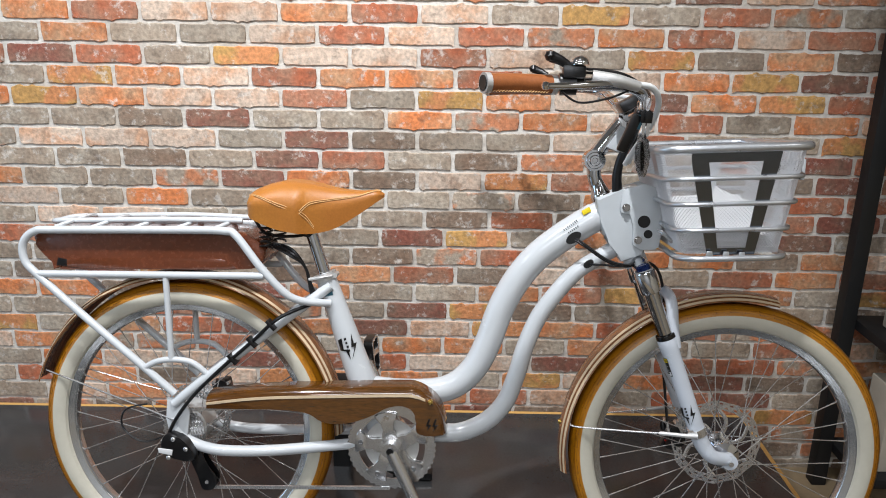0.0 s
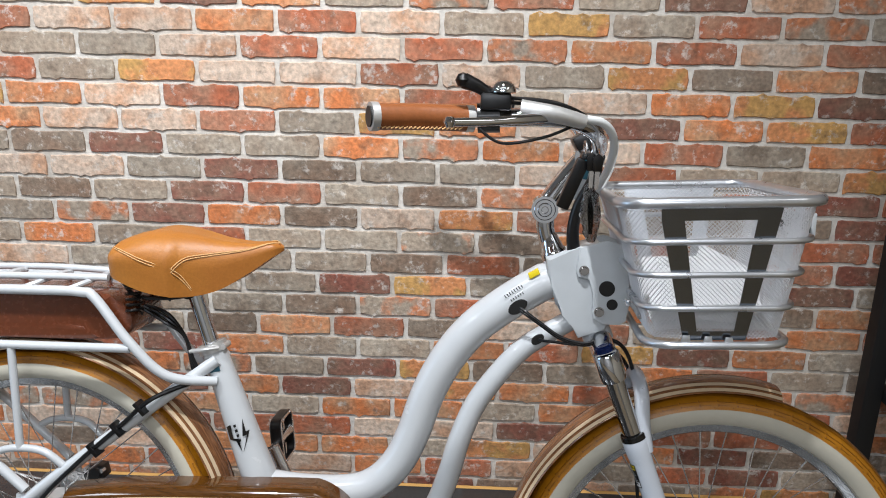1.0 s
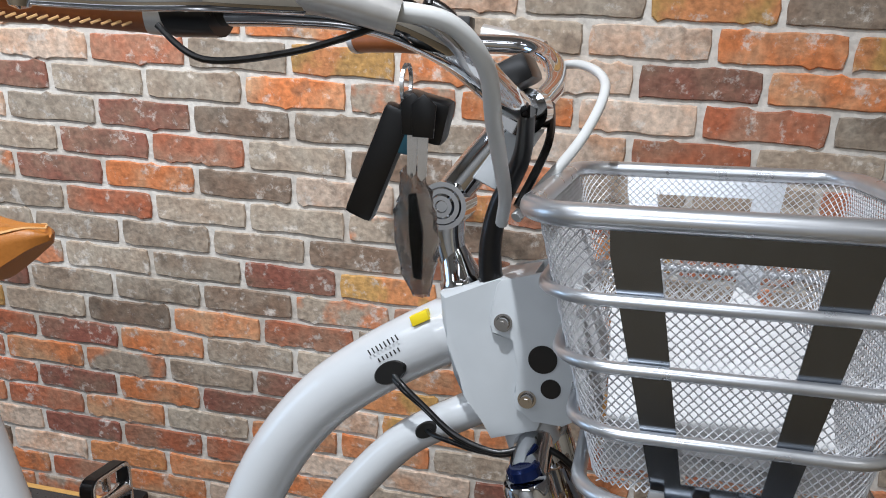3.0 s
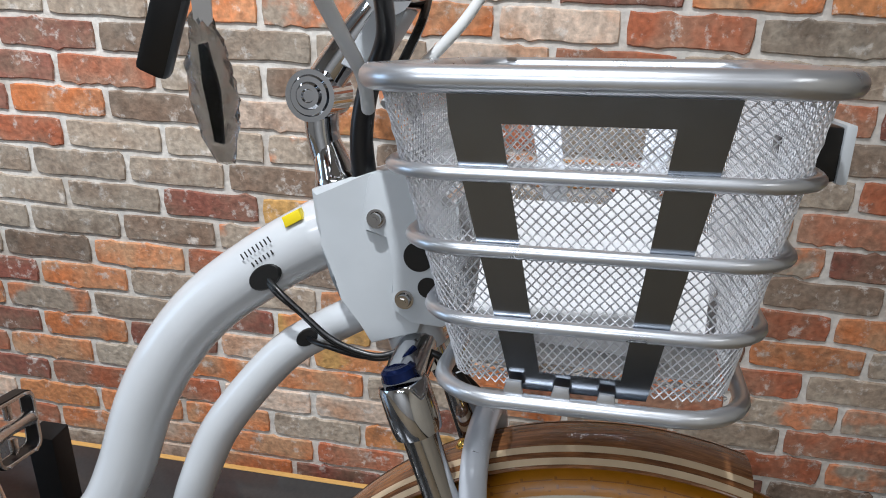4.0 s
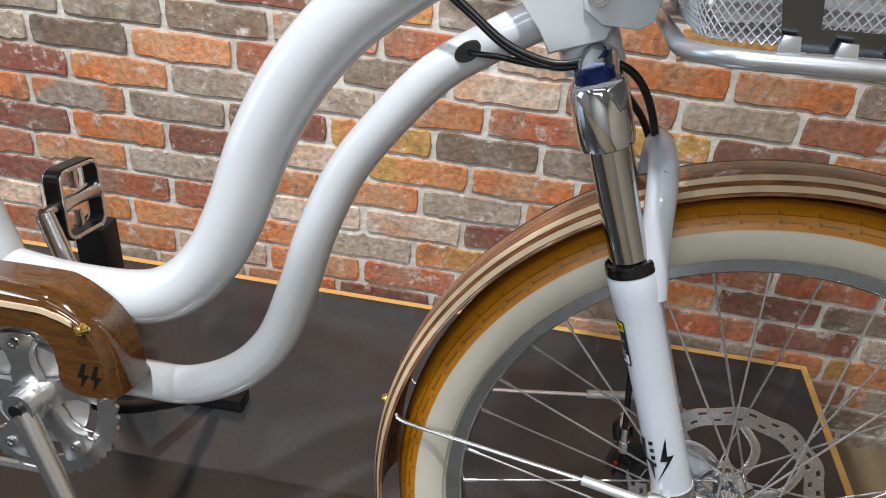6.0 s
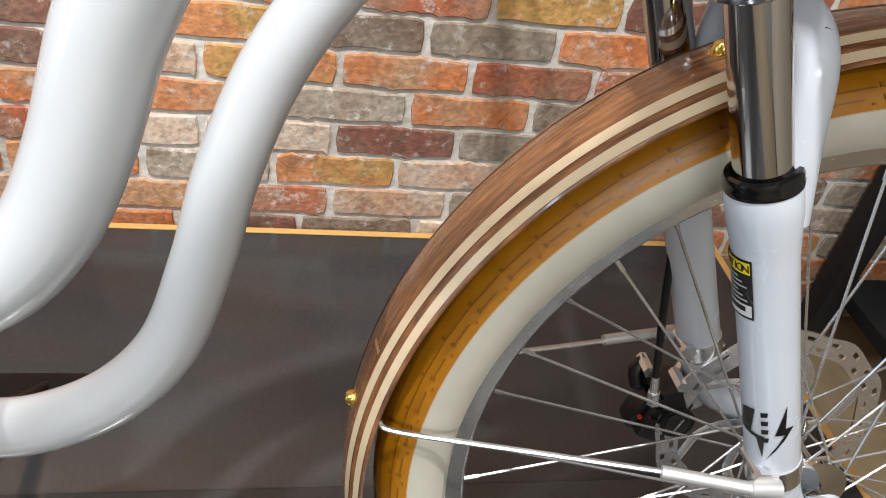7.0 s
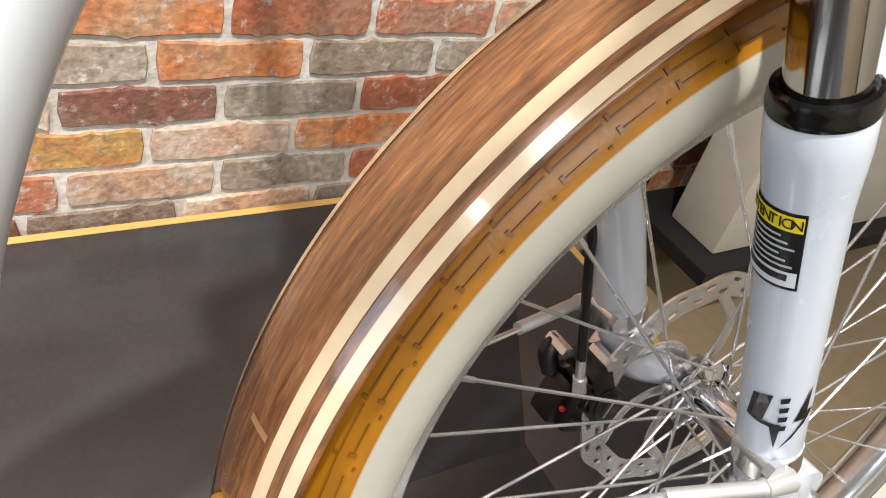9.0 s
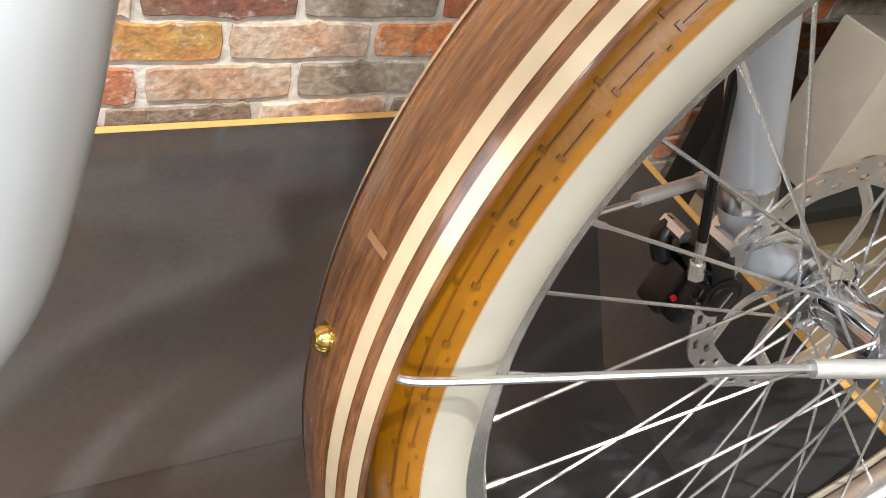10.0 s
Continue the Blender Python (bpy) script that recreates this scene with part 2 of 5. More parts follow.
def plate(outline, y0, y1, bevel=0.0):
    return add_plate(bmesh.new(), outline, y0, y1, bevel)


def cyl(a, b, r, r2=None, segs=20, bevel=0.0):
    bm = add_tube(bmesh.new(), [a, b], (r, r if r2 is None else r2), segs)
    if bevel:
        ends = [f for f in bm.faces if len(f.verts) == segs]
        bmesh.ops.bevel(bm, geom=[e for f in ends for e in f.edges], offset=bevel, segments=2, affect="EDGES", profile=0.5)
    return bm


def smooth_outline(pts, n=5):
    return [(p.x, p.z) for p in spline([(x, 0, z) for x, z in pts], n, True)]


# ---- structure ----
WALL_Y = 2.514
FLOOR_Z = -0.17


def setting(name, bm, material, label, category, smooth=False):
    return tagged(part(name, bm, material, smooth=smooth), label, category, kind="structure")


floor = setting("floor", box((-4.2, -3.6, FLOOR_Z - 0.1), (4.2, 2.8, FLOOR_Z)), SHOPFLOOR, "brown smooth shop floor round the display platform", "floor")
wall_north = setting("wall_north", box((-4.2, WALL_Y, FLOOR_Z), (2.6, WALL_Y + 0.15, 3.0)), MORTAR, "old brick wall of red, orange and grey bricks with pale mortar", "wall")
setting("wall_south", box((-4.2, -3.6, FLOOR_Z), (4.2, -3.45, 3.0)), WHITEWALL, "plain pale painted shop wall", "wall")
WY0, WY1, WZ0, WZ1 = 0.15, 1.95, 0.25, 2.05
bm = bmesh.new()
for lo, hi in (((-4.2, -3.45, FLOOR_Z), (-4.05, WY0, 3.0)), ((-4.2, WY1, FLOOR_Z), (-4.05, WALL_Y, 3.0)), ((-4.2, WY0, FLOOR_Z), (-4.05, WY1, WZ0)), ((-4.2, WY0, WZ1), (-4.05, WY1, 3.0))):
    add_box(bm, lo, hi)
setting("wall_west", bm, WHITEWALL, "plain pale painted shop wall with a shop window", "wall")
window = tagged(new("window_1"), "tall shop window with a dark metal frame", "window", kind="structure")
for lo, hi in (((-4.16, WY0, WZ0), (-4.09, WY0 + 0.05, WZ1)), ((-4.16, WY1 - 0.05, WZ0), (-4.09, WY1, WZ1)), ((-4.16, WY0 + 0.05, WZ0), (-4.09, WY1 - 0.05, WZ0 + 0.05)), ((-4.16, WY0 + 0.05, WZ1 - 0.05), (-4.09, WY1 - 0.05, WZ1))):
    part("window_frame", box(lo, hi, 0.004), BLACKMETAL, window, smooth=False)
GLASS = mat("window_glass", (0.95, 0.97, 0.98), 0.03, vary=0.01, rough_vary=0.01)
GLASS.node_tree.nodes["Principled BSDF"].inputs["Transmission Weight"].default_value = 1.0
pane = part("pane", box((-4.130, WY0 + 0.05, WZ0 + 0.05), (-4.122, WY1 - 0.05, WZ1 - 0.05)), GLASS, window, "clear glass pane", smooth=False)
pane.visible_shadow = False
area_lamp("window_daylight", (-4.085, (WY0 + WY1) / 2, (WZ0 + WZ1) / 2), (0, (WY0 + WY1) / 2, (WZ0 + WZ1) / 2), WY1 - WY0 - 0.1, WZ1 - WZ0 - 0.1, 42, (0.60, 0.79, 1.0))
setting("wall_east", box((2.6, -3.45, FLOOR_Z), (2.75, WALL_Y + 0.15, 3.0)), BEIGE, "plain beige painted side wall above a dark baseboard", "wall")
setting("baseboard", box((2.585, -3.45, FLOOR_Z), (2.598, WALL_Y, FLOOR_Z + 0.1)), BLACKMETAL, "black baseboard along the beige wall", "baseboard")
setting("ceiling", box((-4.2, -3.6, 3.0), (4.2, 2.8, 3.1)), WHITEWALL, "plain white ceiling above added fill panels", "ceiling")

# platform: laminate board with a raised raw wood rim
PX, PY = 1.062, 2.470
platform = tagged(new("platform"), "low black laminate display platform with raw wood rim", "platform", kind="structure")
# unseen front edge carried forward so the basket plates mirror dark laminate
part("deck", box((-2.6, 0.38, -0.06), (PX - 0.012, PY - 0.012, -0.004)), MAT_FLOOR, platform, "matt black laminate top", smooth=False)
part("back_rim", box((-2.6, PY - 0.012, -0.06), (PX - 0.012, PY, 0.044), 0.0015), RAWWOOD, platform, "raw pine edge", smooth=False)
# slope added to keep the rim's inner face from showing as a dark band
bm = bmesh.new()
for xa, xb, ya, yb, za, zb, zc, zd in ((-2.6, PX - 0.0125, PY - 0.45, PY - 0.0125, -0.0035, -0.0035, 0.0425, 0.0425), (PX - 0.25, PX - 0.0125, 0.382, PY - 0.0125, -0.0036, 0.0425, 0.0425, -0.0036)):
    bm.faces.new([bm.verts.new(v) for v in ((xa, ya, za), (xb, ya, zb), (xb, yb, zc), (xa, yb, zd))])
part("sloped_border", bm, MAT_FLOOR, platform, smooth=False)
part("side_rim", box((PX - 0.012, 0.38, -0.06), (PX, PY, 0.044), 0.0015), RAWWOOD, platform, "raw pine edge", smooth=False)
part("base", box((-2.55, 0.43, FLOOR_Z), (PX - 0.05, PY - 0.05, -0.061)), BLACKMETAL, platform, smooth=False)

# lamps under the ceiling; the panels are unseen fill, added to brighten the display
def fill_panel(x, y, sx, sy, watts, colour):
    lamp = tagged(new("fill_light"), "added fill light panel under the unseen ceiling", "ceiling light", "lights under the ceiling")
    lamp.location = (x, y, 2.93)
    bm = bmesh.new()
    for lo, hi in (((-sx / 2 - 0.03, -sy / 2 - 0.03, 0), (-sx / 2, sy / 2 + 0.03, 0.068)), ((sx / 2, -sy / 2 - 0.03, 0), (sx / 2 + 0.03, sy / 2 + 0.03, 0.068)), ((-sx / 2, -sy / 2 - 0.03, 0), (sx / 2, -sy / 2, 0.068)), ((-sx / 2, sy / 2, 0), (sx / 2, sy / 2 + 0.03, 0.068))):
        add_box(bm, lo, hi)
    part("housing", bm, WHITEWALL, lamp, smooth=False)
    area_lamp("fill_glow", (x, y, 2.925), (x, y + 0.001, 0), sx, sy, watts, colour)


fill_panel(0.0, 0.10, 2.2, 0.3, 12, (1.0, 0.99, 0.98))
fill_panel(-0.4, -2.0, 2.4, 0.6, 165, (0.96, 0.975, 1.0))
# cool fill from the left, added to lift the fork leg
fill_panel(-2.6, 0.3, 0.4, 1.6, 36, (0.92, 0.96, 1.0))
fill_panel(1.9, 0.2, 0.4, 1.2, 12, (1.0, 0.95, 0.88))


def track_spot(x, y, target, watts, cone):
    """A short cylinder lamp on a ceiling rail, aimed at the display."""
    spot = tagged(new("track_light"), "white cylinder spotlight on the ceiling", "spotlight", "spots along the ceiling")
    spot.location = (x, y, 2.78)
    way = (Vector(target) - Vector((x, y, 2.78))).normalized()
    turn = way.to_track_quat("-Z", "Y").to_matrix().to_4x4()
    head = part("head", lathe([(0.0, 0.07), (0.05, 0.07), (0.055, 0.06), (0.055, -0.06), (0.050, -0.06), (0.050, 0.0), (0.0, 0.0)], (0, 0, 0), axis="z", segs=28), WHITEWALL, spot)
    head.matrix_local = turn
    part("stem", cyl((0, 0, 0.05), (0, 0, 0.218), 0.012), WHITEWALL, spot)
    place = Vector((x, y, 2.78)) + way * 0.065
    data = bpy.data.lights.new("spot_glow", "SPOT")
    data.energy, data.spot_size, data.spot_blend, data.shadow_soft_size, data.color = watts, radians(cone), 1.0, 0.035, (1.0, 0.985, 0.96)
    lamp = new("spot_glow", data)
    lamp.matrix_world = look(place, target)


track_spot(0.24, 1.22, (0.02, 2.40, 0.15), 330, 84)
track_spot(-0.95, 1.20, (-0.82, 2.40, 0.30), 245, 84)

# ---- bicycle ----
bike = tagged(new("bicycle"), "white step-through bicycle with tan saddle, wooden fenders and wire basket", "bicycle")
bike.matrix_world = pose(0, 1.8016, 0, -8.651, 0, -3.131)
FH = Vector((0.740, 0, 0.331))
RH = Vector((-0.489, 0, 0.339))
BB = Vector((-0.005, 0, 0.324))


def P(x, y, z):
    return Vector((x, y, z))


# frame of bent tubes
bm = bmesh.new()
add_tube(bm, spline([P(0.452, 0, 0.866), P(0.4185, 0, 0.8465), P(0.364, 0, 0.810), P(0.308, 0, 0.763), P(0.265, 0, 0.708), P(0.231, 0, 0.641), P(0.205, 0, 0.562), P(0.178, 0, 0.505), P(0.139, 0, 0.463), P(0.088, 0, 0.443), P(0.0, 0, 0.438), P(-0.08, 0, 0.445)], 8), lambda t: (0.0325 - 0.004 * t) * (0.86 if t < 0.03 else 0.93 if t < 0.06 else 1), 28)
add_tube(bm, spline([P(0.490, 0, 0.795), P(0.4275, 0, 0.755), P(0.391, 0, 0.727), P(0.352, 0, 0.680), P(0.3155, 0, 0.624), P(0.289, 0, 0.556), P(0.272, 0, 0.490), P(0.248, 0, 0.423), P(0.207, 0, 0.375), P(0.150, 0, 0.346), P(0.092, 0, 0.341), P(-0.005, 0, 0.332)], 8), lambda t: 0.0175 + 0.004 * min(t * 1.4, 1), 24)
add_tube(bm, spline([P(-0.166, 0, 0.700), P(-0.125, 0, 0.585), P(-0.082, 0, 0.464), P(-0.03, 0, 0.335)], 8), lambda t: 0.022 + 0.010 * min(t * 1.5, 1), 24)
add_tube(bm, [P(0.470, 0, 0.875), P(0.525, 0, 0.752)], 0.026, 24)
add_tube(bm, [P(BB.x, -0.04, BB.z), P(BB.x, 0.04, BB.z)], 0.026, 24)
for s in (-1, 1):
    add_tube(bm, spline([P(-0.150, 0.020 * s, 0.684), P(-0.26, 0.045 * s, 0.600), P(-0.42, 0.066 * s, 0.475), P(-0.497, 0.070 * s, 0.410)], 6), 0.0115, 14)
    add_tube(bm, spline([P(-0.497, 0.070 * s, 0.350), P(-0.470, 0.070 * s, 0.325), P(-0.400, 0.068 * s, 0.304), P(-0.28, 0.062 * s, 0.306), P(-0.125, 0.045 * s, 0.320), P(-0.03, 0.03 * s, 0.328)], 6), 0.0125, 14)
    add_plate(bm, [(-0.512, 0.425), (-0.480, 0.425), (-0.462, 0.395), (-0.468, 0.335), (-0.486, 0.318), (-0.508, 0.335), (-0.516, 0.375)], 0.070 * s - 0.004, 0.070 * s + 0.004, 0.001)
part("frame", bm, WHITE, bike, "glossy white bent tube frame")
# gusset at the head and the bracket for the basket
part("head_gusset", plate([(0.425, 0.897), (0.478, 0.917), (0.512, 0.927), (0.536, 0.800), (0.530, 0.778), (0.486, 0.761), (0.476, 0.780), (0.462, 0.805), (0.445, 0.818), (0.437, 0.850), (0.430, 0.868)], -0.0335, 0.0335, 0.006), PEARL, bike, "pale grey-white head gusset")
for s in (-1, 1):
    bracket = part("basket_bracket", plate([(0.480, 0.914), (0.484, 0.919), (0.525, 0.932), (0.557, 0.922), (0.567, 0.830), (0.562, 0.797), (0.552, 0.790), (0.524, 0.790), (0.508, 0.800), (0.505, 0.815), (0.508, 0.838), (0.500, 0.866), (0.480, 0.868), (0.476, 0.880)], 0.0365 * s - 0.003, 0.0365 * s + 0.003, 0.0015), PEARL, bike, "grey-white bracket plate with round black holes")
    # black discs laid on the plate for the dark inside of its holes
    part("hole", cyl(P(0.528, 0.0392 * s, 0.851), P(0.528, 0.0405 * s, 0.851), 0.0132, segs=28), BLACK, bracket, "round black disc in place of a dark hole")
    part("hole", cyl(P(0.538, 0.0392 * s, 0.8245), P(0.538, 0.0405 * s, 0.8245), 0.0092, segs=24), BLACK, bracket, "round black disc in place of a dark hole")
    for x, z in ((0.489, 0.880), (0.5175, 0.811)):
        b2 = bmesh.new()
        add_tube(b2, [P(x, 0.038 * s, z), P(x, 0.041 * s, z)], 0.0085, 20)
        add_tube(b2, [P(x, 0.041 * s, z), P(x, 0.047 * s, z)], (0.0066, 0.0058), 14)
        add_tube(b2, [P(x, 0.0455 * s, z), P(x, 0.0475 * s, z)], 0.0032, 6)
        part("bolt", b2, DARKCHROME, bracket, "steel bolt with washer")
# yellow sticker and lettering bars on the bent tube
part("sticker", plate([(0.397, 0.868), (0.413, 0.878), (0.417, 0.869), (0.401, 0.859)], -0.0290, -0.0205, 0.0005), YELLOW, bike, "small bright yellow sticker")


def bar_on(parent, name, c, along, up, w, h, material, lift):
    b3 = bmesh.new()
    vs = [b3.verts.new(Vector(c) + i * w / 2 * Vector(along) + j * h / 2 * Vector(up)) for i, j in ((-1, -1), (1, -1), (1, 1), (-1, 1))]
    f = b3.faces.new(vs)
    f.normal_update()
    n = f.normal if f.normal.y < 0 else -f.normal
    bmesh.ops.translate(b3, verts=b3.verts, vec=n * lift)
    return part(name, b3, material, parent, smooth=False)


DARKINK = mat("dark_ink", (0.03, 0.03, 0.03), 0.5, vary=0.1)
TAL = Vector((0.80, 0, 0.60)).normalized()
TUP = Vector((-0.60, 0, 0.80)).normalized()
for row, (count, h, off) in enumerate(((8, 0.0060, 0.012), (6, 0.0045, 0.001))):
    for k in range(count):
        c = P(0.381, -0.0322, 0.828) + TUP * off + TAL * ((k - (count - 1) / 2) * 0.0047)
        bar_on(bike, "lettering", c, TAL, TUP, 0.0016, h, DARKINK, 0.0004)

# openings for the cables
for c, r in ((P(0.382, -0.0300, 0.811), 0.0125), (P(0.419, -0.0165, 0.752), 0.0088)):
    b4 = lathe([(0.0, -0.003), (r, -0.003), (r * 1.15, 0.0), (r, 0.004)], (0, 0, 0), axis="y", segs=24)
    bmesh.ops.scale(b4, vec=(1.3, 1, 0.8), verts=b4.verts)
    bmesh.ops.transform(b4, matrix=Matrix.Translation(c) @ Matrix.Rotation(radians(-38), 4, "Y"), verts=b4.verts)
    part("grommet", b4, RUBBER, bike, "black rubber cable grommet")
for k, (d, dz) in enumerate(((0.0, 0.0), (0.0035, -0.0042))):
    part("cable", add_tube(bmesh.new(), spline([P(0.383, -0.028, 0.811 + dz), P(0.398, -0.038, 0.803 + dz), P(0.421, -0.042 + d, 0.788 + dz), P(0.453, -0.047 + d, 0.768 + dz), P(0.484, -0.048 + d, 0.759 + dz), P(0.506, -0.046 + d, 0.760 + dz), P(0.530, -0.034 + d, 0.772 + dz)], 8), 0.0027, 10), BLACK, bike, "black cable")
part("cable", add_tube(bmesh.new(), spline([P(0.417, -0.014, 0.752), P(0.430, -0.027, 0.753), P(0.447, -0.036, 0.7545), P(0.479, -0.044, 0.754), P(0.503, -0.042, 0.757), P(0.532, -0.022, 0.768)], 8), 0.0026, 10), BLACK, bike, "black cable")
part("cable", add_tube(bmesh.new(), spline([P(0.520, -0.030, 0.766), P(0.552, -0.030, 0.758), P(0.572, -0.020, 0.735), P(0.590, 0.012, 0.690), P(0.598, 0.030, 0.660)], 8), 0.0034, 10), BLACK, bike, "black cable")
part("brake_hose", tube([P(0.545, 0.00, 0.742), P(0.577, 0.030, 0.705), P(0.598, 0.058, 0.650), P(0.606, 0.068, 0.56), P(0.618, 0.062, 0.46), P(0.6275, 0.049, 0.374)], 0.0034, 8), BLACK, bike, "black brake hose")

# fork
AX = Vector((0.052, 0, -0.134)).normalized()
TOP = P(0.530, 0, 0.745)


def on_leg(s, d):
    out = 0.072 if s < 0 else 0.064
    return TOP + AX * d + Vector((0, out * s, 0))


bm = bmesh.new()
add_tube(bm, spline([on_leg(-1, -0.004), TOP + P(-0.004, -0.02, 0.012), TOP + P(-0.006, 0, 0.016), TOP + P(-0.004, 0.02, 0.012), on_leg(1, -0.004)], 6), 0.019, 16)
add_tube(bm, [TOP - AX * 0.02, TOP + AX * 0.01], 0.021, 20)
part("fork_crown", bm, CHROME, bike, "polished fork crown")
for s in (-1, 1):
    part("crown_sleeve", lathe([(0.0, -0.018), (0.0205, -0.018), (0.0224, -0.0145), (0.0226, 0.010), (0.0222, 0.022), (0.0208, 0.030), (0.0165, 0.032)], (0, 0, 0), axis="z", segs=28), CHROME, bike, "brushed steel sleeve").matrix_local = Matrix.Translation(on_leg(s, 0.012)) @ (AX.to_track_quat("Z", "Y").to_matrix().to_4x4())
    cap = part("fork_cap", lathe([(0.0, -0.008), (0.012, -0.008), (0.0155, -0.005), (0.0155, 0.003), (0.0, 0.003)], (0, 0, 0), axis="z", segs=24), BLUE, bike, "blue anodised adjuster cap")
    part("cap_lever", tube([P(0, 0, -0.005), P(0.012, 0.006, -0.009), P(0.024, 0.010, -0.011)], 0.0042, 10, 4, flat=0.7), BLUE, cap)
    cap.matrix_local = Matrix.Translation(on_leg(s, -0.012)) @ (AX.to_track_quat("Z", "Y").to_matrix().to_4x4())
    part("stanchion", cyl(on_leg(s, 0.02), on_leg(s, 0.16), 0.0158, segs=32), DARKCHROME, bike, "mirror-polished stanchion")
    seal = part("seal", lathe([(0.0159, -0.0035), (0.0180, -0.0048), (0.0200, -0.0038), (0.0210, -0.0010), (0.0206, 0.0014), (0.0212, 0.0026), (0.0209, 0.0058), (0.0159, 0.006)], (0, 0, 0), axis="z", segs=40), GLOSSBLACK, bike, "black rubber seal ring")
    seal.matrix_local = Matrix.Translation(on_leg(s, 0.142)) @ (AX.to_track_quat("Z", "Y").to_matrix().to_4x4())
    bm = add_tube(bmesh.new(), [on_leg(s, d) for d in (0.146, 0.150, 0.165, 0.180, 0.195, 0.28, 0.36, 0.372)], 0.02, 28)
    for i, r in enumerate((0.0195, 0.0208, 0.0208, 0.0195, 0.0184, 0.0180, 0.0180, 0.0174)):
        for v in list(bm.verts)[i * 28:(i + 1) * 28]:
            c = on_leg(s, (0.146, 0.150, 0.165, 0.180, 0.195, 0.28, 0.36, 0.372)[i])
            v.co = c + (v.co - c) * (r / 0.02)
    add_tube(bm, spline([on_leg(s, 0.36), on_leg(s, 0.40) + P(0.002, 0, 0), on_leg(s, 0.43) + P(0.014, 0.001 * s, 0.002), P(FH.x - 0.004, 0.058 * s, FH.z + 0.004)], 5), (0.0185, 0.0140), 20)
    add_tube(bm, [P(FH.x, 0.050 * s, FH.z), P(FH.x, 0.068 * s, FH.z)], 0.017, 20)
    part("fork_leg", bm, FORKWHITE, bike, "white fork lower leg")
    part("clamp_band", add_tube(bmesh.new(), [on_leg(s, 0.360), on_leg(s, 0.377)], 0.0190, 28), POLISHED, bike, "silver clamp band")
    b5 = bmesh.new()
    c = on_leg(s, 0.369) + P(-0.018, -0.004, 0.0)
    add_tube(b5, [c + P(0, -0.012, 0.004), c + P(0, 0.012, 0.004)], 0.0042, 12)
    add_tube(b5, [c + P(0.0, -0.017, 0.004), c + P(0, -0.012, 0.004)], 0.0068, 6)
    part("clamp_bolt", b5, STEEL, bike, "steel clamp bolt")
# arch over the tyre
bm = tube([on_leg(-1, 0.172) + P(0.012, 0, 0.002), on_leg(-1, 0.13) + P(0.020, 0.004, 0.008), on_leg(-1, 0.094) + P(0.030, 0.010, 0.012), on_leg(-1, 0.074) + P(0.036, 0.030, 0.012), on_leg(0, 0.068) + P(0.038, 0, 0.012), on_leg(1, 0.074) + P(0.036, -0.030, 0.012), on_leg(1, 0.094) + P(0.030, -0.010, 0.012), on_leg(1, 0.13) + P(0.020, -0.004, 0.008), on_leg(1, 0.172) + P(0.012, 0, 0.002)], 0.0125, 16, 6)
part("fork_arch", bm, FORKWHITE, bike, "white arch joining the fork legs")
bar_on(bike, "arch_mark", on_leg(-1, 0.080) + P(0.0335, 0.0085, 0.012), (0.25, 0.2, 0.95), (0.95, 0, -0.25), 0.016, 0.0055, BLACK, 0.0004)


def wrap(c0, axis_along, radius, ang0, ang1, d0, d1, s=-1, n=10, lift=0.0006):
    """A patch round the fork leg, from angle to angle, between two places along it."""
    b6 = bmesh.new()
    front = Vector((0, -1, 0))
    side = axis_along.cross(front).normalized()
    rows = []
    for i in range(n + 1):
        a = radians(ang0 + (ang1 - ang0) * i / n)
        off = (front * math.cos(a) + side * math.sin(a)) * (radius + lift)
        rows.append([b6.verts.new(c0 + axis_along * d + off) for d in (d0, d1)])
    for i in range(n):
        b6.faces.new((rows[i][0], rows[i][1], rows[i + 1][1], rows[i + 1][0]))
    return b6


LEG0 = on_leg(-1, 0.0)
SIDE = AX.cross(Vector((0, -1, 0))).normalized()
SA = 1 if SIDE.x > 0 else -1
label_back = part("warning_label", wrap(LEG0, AX, 0.0186, -148 * SA, -46 * SA, 0.187, 0.229), BLACK, bike, "black and yellow warning label wrapped on the leg")
part("yellow_band", wrap(LEG0, AX, 0.0186, -145 * SA, -49 * SA, 0.1885, 0.1965, lift=0.0010), YELLOW, label_back, "yellow heading band")
part("white_band", wrap(LEG0, AX, 0.0186, -145 * SA, -49 * SA, 0.2185, 0.2270, lift=0.0010), PAPER, label_back, "white band with dark bars")
for k in range(6):
    part("text_bar", wrap(LEG0, AX, 0.0186, -140 * SA, (-74 + 9 * (k % 3)) * SA, 0.1990 + 0.0032 * k, 0.2002 + 0.0032 * k, lift=0.0010, n=6), GREYPANEL, label_back)
part("text_bar", wrap(LEG0, AX, 0.0186, -128 * SA, -60 * SA, 0.2198, 0.2235, lift=0.0013, n=6), BLACK, label_back)
# the word on the yellow band, letter by letter round the leg
word = "ATTENTION"
